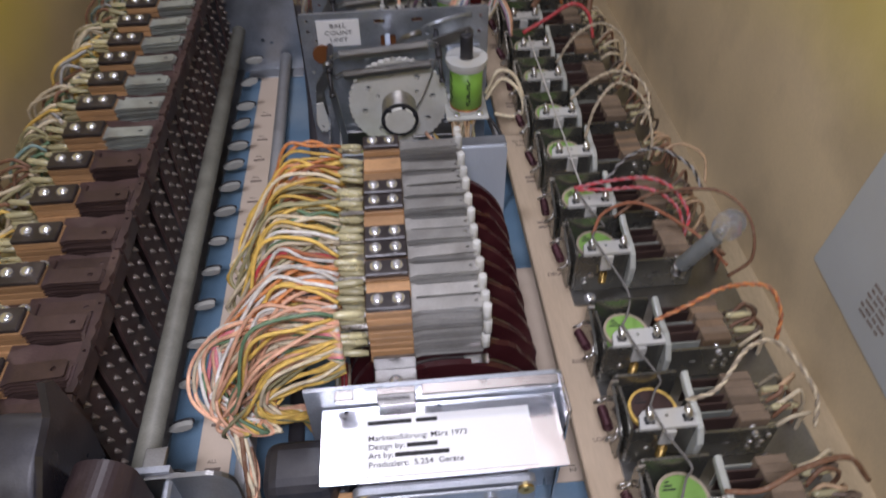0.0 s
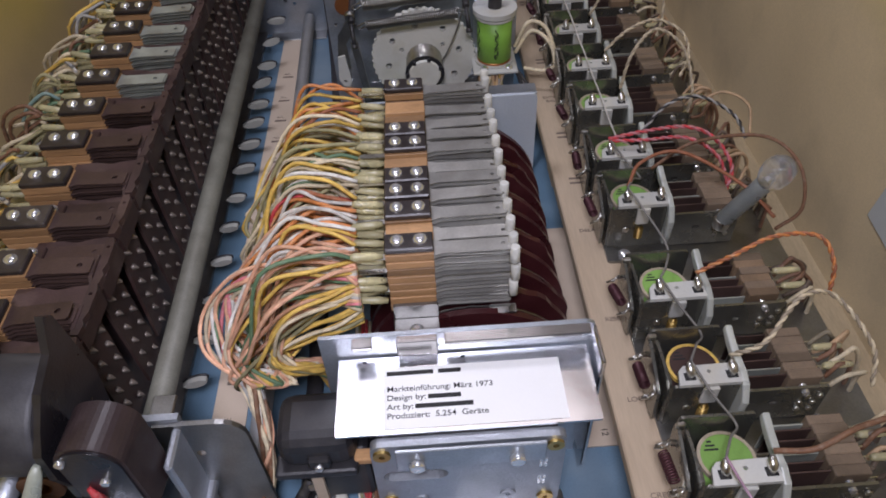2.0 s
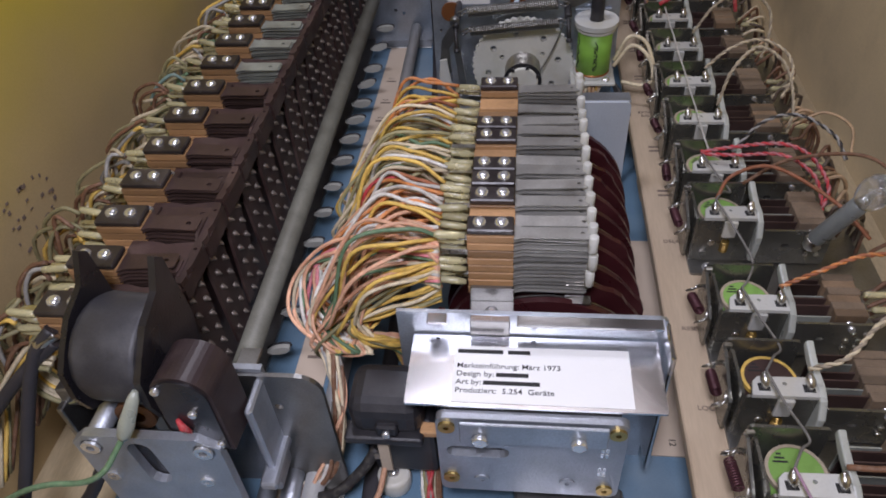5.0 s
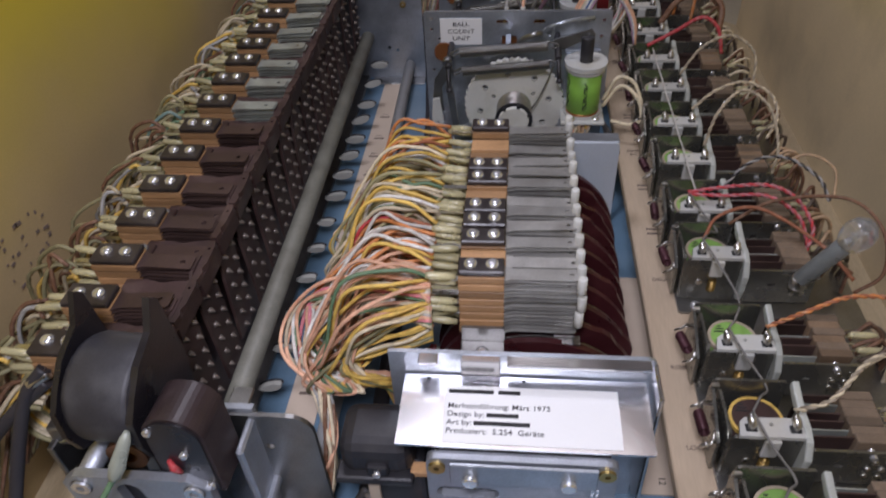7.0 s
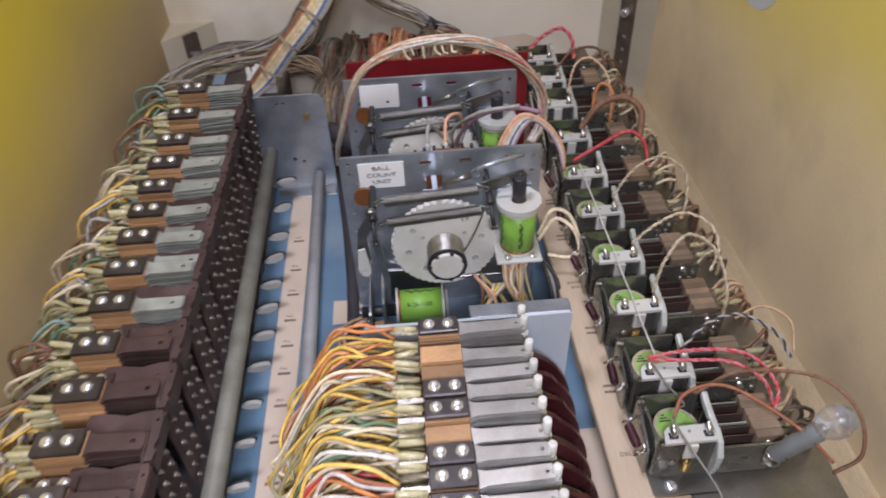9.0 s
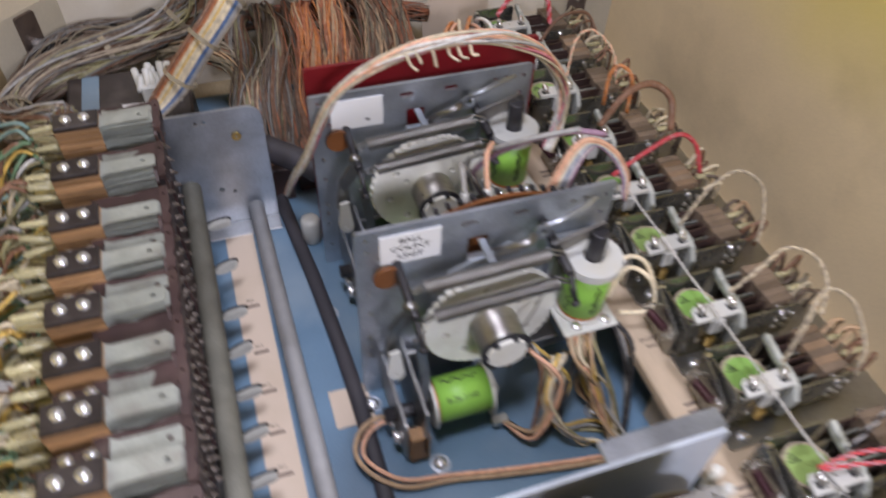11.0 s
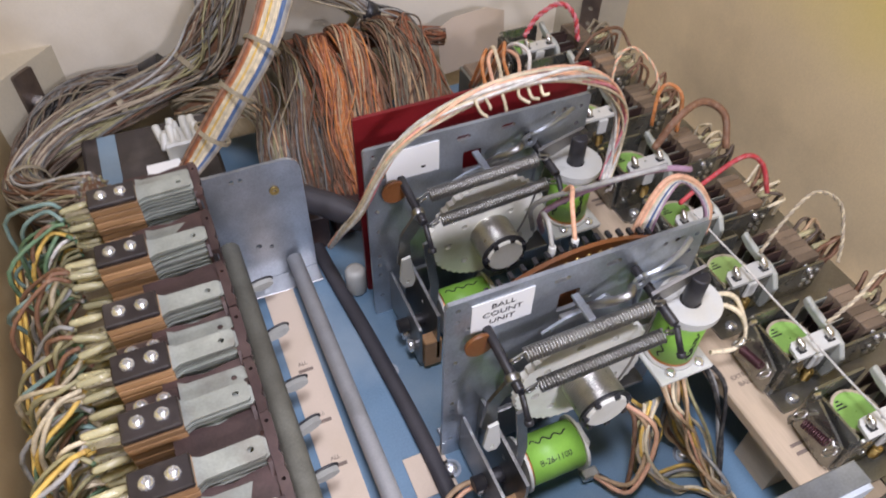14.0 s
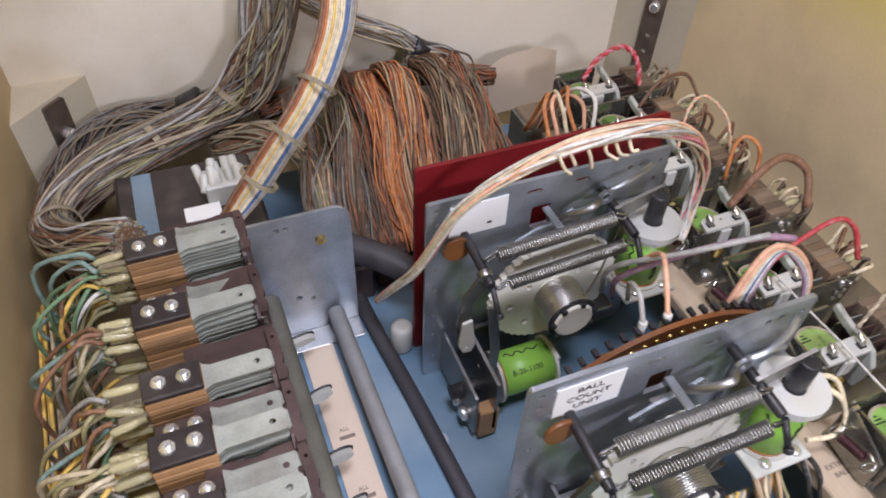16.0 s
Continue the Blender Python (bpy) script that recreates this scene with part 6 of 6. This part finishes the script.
bundle(bh, [(0.067, 0.860, 0.076), (0.058, 0.858, 0.066), (0.050, 0.856, 0.055), (0.046, 0.850, 0.045)], 45, 0.0060, OLD, 0.0008, wob=0.9, steps=7, n=4)
bundle(bh, [(-0.060, 0.846, 0.058), (-0.020, 0.852, 0.062), (0.034, 0.852, 0.062), (0.080, 0.850, 0.058), (0.125, 0.846, 0.05)], 80, 0.0080, ["brown", "rust", "umber", "ash", "brown", "rust"], 0.0008, wob=0.8, steps=6, n=4)
bundle(bh, [(-0.095, 0.815, 0.060), (-0.060, 0.800, 0.070), (-0.040, 0.770, 0.066), (-0.045, 0.735, 0.045), (-0.05, 0.715, 0.02)], 90, 0.0100, ["drab", "dun", "drab", "rust", "tan"], 0.0008, wob=0.4, steps=6, n=4, core="brown")
for p0, p1 in (((-0.135, 0.806, 0.076), (-0.131, 0.808, 0.076)), ((-0.080, 0.828, 0.082), (-0.077, 0.829, 0.084)), ((-0.034, 0.843, 0.165), (-0.033, 0.8435, 0.169)), ((-0.189, 0.745, 0.076), (-0.190, 0.748, 0.075))):
    part("lacing", ring(p0, p1, 0.0125, 0.0137, 18), WIRE["drab"], bh)
part("tape_band", cyl((0.062, 0.8615, 0.080), (0.072, 0.861, 0.0725), 0.0082, 18), BLACK, bh, "black tape band")
part("tape_band", cyl((-0.108, 0.856, 0.060), (-0.094, 0.855, 0.066), 0.0140, 18), BLACK, bh, "black tape band")
fb = thing("flat_wire_bundle", (0, 0, 0), "flat laced bundle of cream, red and blue wires", "wire harness")
fpath = [(-0.112, 0.688, 0.092), (-0.090, 0.700, 0.105), (-0.067, 0.706, 0.130), (-0.048, 0.714, 0.148), (-0.033, 0.726, 0.164), (-0.020, 0.742, 0.188), (-0.010, 0.775, 0.245), (-0.004, 0.83, 0.33)]
fpts = smooth(fpath, 7)
for k in range(15):
    o = (k - 7) * 0.00136
    c = ["brown", "rust", "orange", "cream", "cream", "yellow", "cream", "cream", "cream", "cream", "blue", "blue", "grey", "grey", "dun"][k]
    q = [p + Vector((o * min(1, 0.3 + i / 12), o * 0.4 * min(1, 0.3 + i / 12), -o * 0.35)) for i, p in enumerate(fpts)]
    part("wire", sweep(q, 0.00115, 6), WIRE[c], fb)
for i in (10, 16, 24):
    p = fpts[min(i, len(fpts) - 1)]
    d = (fpts[min(i + 1, len(fpts) - 1)] - fpts[i - 1]).normalized()
    r_ = ring(p - d * 0.0012, p + d * 0.0012, 0.0098, 0.0108, 18)
    part("lacing", r_, WIRE["drab"], fb)
FANS = ((-0.026, ["drab", "umber", "olive", "ash", "umber", "brown"]), (0.000, ["rust", "umber", "brown", "rust", "umber", "brown"]), (0.024, ["brown", "rust", "umber", "rust", "orange", "rust", "tan"]), (0.054, ["drab", "tan", "umber", "brown", "brown", "umber"]), (0.088, ["umber", "rust", "brown", "drab", "rust"]))
for k, (x, cs) in enumerate(FANS):
    f = thing("connector_plug", (0, 0, 0), "multi-way plug with a fan of rust-coloured wires", "connector", "connector plugs")
    part("shell", box(x - 0.017, x + 0.004, 0.700 + 0.006 * (k % 2), 0.716 + 0.006 * (k % 2), 0.0, 0.030, 0.001), BROWNBAKE, f)
    per = {}
    sway = rng.choice((-1, 1)) * rng.uniform(0.003, 0.009)
    for j in range(170):
        clump = j % 2
        c = rng.choice(cs if clump else cs[::-1][:4])
        a = rng.uniform(0, 6.28)
        s = 0.0064 * math.sqrt(rng.random())
        xe, ye = x - 0.013 + 0.0125 * clump + rng.gauss(0, 0.0034), 0.705 + 0.006 * (k % 2) + rng.random() * 0.008
        lean = sway * (1 if clump else -0.8)
        hump = (0.004, 0.018, -0.004, 0.012, 0.008, -0.006)[(2 * k + clump * 3) % 6]
        xs, ys, zs = x - 0.002 + 0.006 * clump + 0.45 * s * math.cos(a), 0.850 + 0.7 * s * math.sin(a), 0.066 + 0.006 * clump + rng.uniform(-0.003, 0.003)
        xm = (xs + xe) / 2 + lean
        loose = 0.003 if j % 9 else 0.009
        pts = [(xs, ys, zs), jitter((xm + s * math.cos(a + 0.9), 0.818, 0.078 + hump * 0.6 + s * math.sin(a + 0.9)), loose * 0.7), jitter((xm + 1.15 * s * math.cos(a + 2), 0.778, 0.068 + hump + 1.15 * s * math.sin(a + 2)), loose), jitter((xe + 0.6 * lean + s * math.cos(a + 3), 0.738, 0.050 + hump * 0.5 + s * math.sin(a + 3)), loose), (xe, ye, 0.028)]
        per.setdefault(c, bmesh.new())
        sweep(smooth(pts, 5), 0.0008, 4, per[c])
    for c, bm in per.items():
        tagged(part("wiring", bm, WIRE[c], f, c + " wires of the fan"), kind="stuff")
dk = thing("dark_terminal_box", (0, 0, 0), "dark brown terminal box with a blue label", "box")
part("body", box(-0.158, -0.078, 0.700, 0.778, 0.0, 0.078, 0.002), BAKE, dk)
part("blue_label", box(-0.148, -0.137, 0.712, 0.775, 0.0780, 0.0785), BLUE, dk)
wc_ = thing("white_connector", (0.008, -0.002, -0.004), "white nylon pin connector with broken tabs", "connector")
part("body", box(-0.116, -0.092, 0.734, 0.752, 0.0785, 0.0960, 0.001), NYLON, wc_)
for k in range(11):
    x0, up = -0.1165 + 0.0048 * (k % 6) + rng.uniform(-0.001, 0.001), 0.006 * (k // 6)
    part("pin_tube", cyl((x0, 0.736 + up, 0.092), (x0 + rng.uniform(-0.003, 0.003), 0.744 + 1.6 * up, 0.1015 + rng.uniform(-0.003, 0.003)), 0.0025, 10, bev=0.0008), NYLON, wc_)
part("tag", box(-0.130, -0.110, 0.722, 0.734, 0.0850, 0.0856), PAPER, wc_)
bs = solid("black_sleeve", sweep(smooth([(-0.040, 0.708, 0.048), (-0.034, 0.700, 0.050), (-0.016, 0.684, 0.048), (-0.004, 0.672, 0.044)], 5), [0.0072, 0.0085, 0.0088, 0.0088, 0.0088, 0.0088, 0.0088, 0.0088, 0.0088, 0.0088, 0.0088, 0.0088, 0.0086, 0.0084, 0.0082, 0.0072], 18),
           RUBBER, "fat black rubber sleeve between two plates", "sleeve")
kn = thing("nylon_stand_off", (-0.019, 0.655, 0.0), "white nylon foot on the blue board", "foot")
part("cap", cyl((0, 0, 0), (0, 0, 0.022), 0.0068, 20, bev=0.003), NYLON, kn)
tg = thing("card_tag", (0, 0, 0), "creased white cardboard tag leaning at the back", "tag")
_t = part("card", plate([(0, 0), (0.062, 0.002), (0.066, 0.040), (0.050, 0.046), (0.018, 0.045), (0.002, 0.038)], [], 0.0008, "y"), OLDPAPER, tg)
_t.matrix_local = pose(0.118, 0.832, 0.022, -18, 0, 4)
for k in range(4):
    _l = part("print_line", box(0.010, 0.056, -0.0004, -0.0001, 0.008 + 0.008 * k, 0.0086 + 0.008 * k), GREYINK, tg)
    _l.matrix_local = _t.matrix_local
cb2 = thing("grey_plug", (0, 0, 0), "grey-brown plug at the end of the relay row", "connector")
part("shell", box(0.122, 0.150, 0.770, 0.800, 0.020, 0.052, 0.0015), SPACERWOOD, cb2)
part("shell_side", box(0.1195, 0.1222, 0.770, 0.800, 0.022, 0.050, 0.0005), TUBEGREY, cb2)
for k in range(6):
    wire([(0.092 + 0.006 * k, 0.70, 0.10), jitter((0.096 + 0.006 * k, 0.715, 0.112), 0.003), jitter((0.106 + 0.004 * k, 0.735, 0.105), 0.003), (0.110 + 0.004 * k, 0.760, 0.06)], 0.0014, ["orange", "peach", "cream", "orange", "peach", "white"][k], cb2)
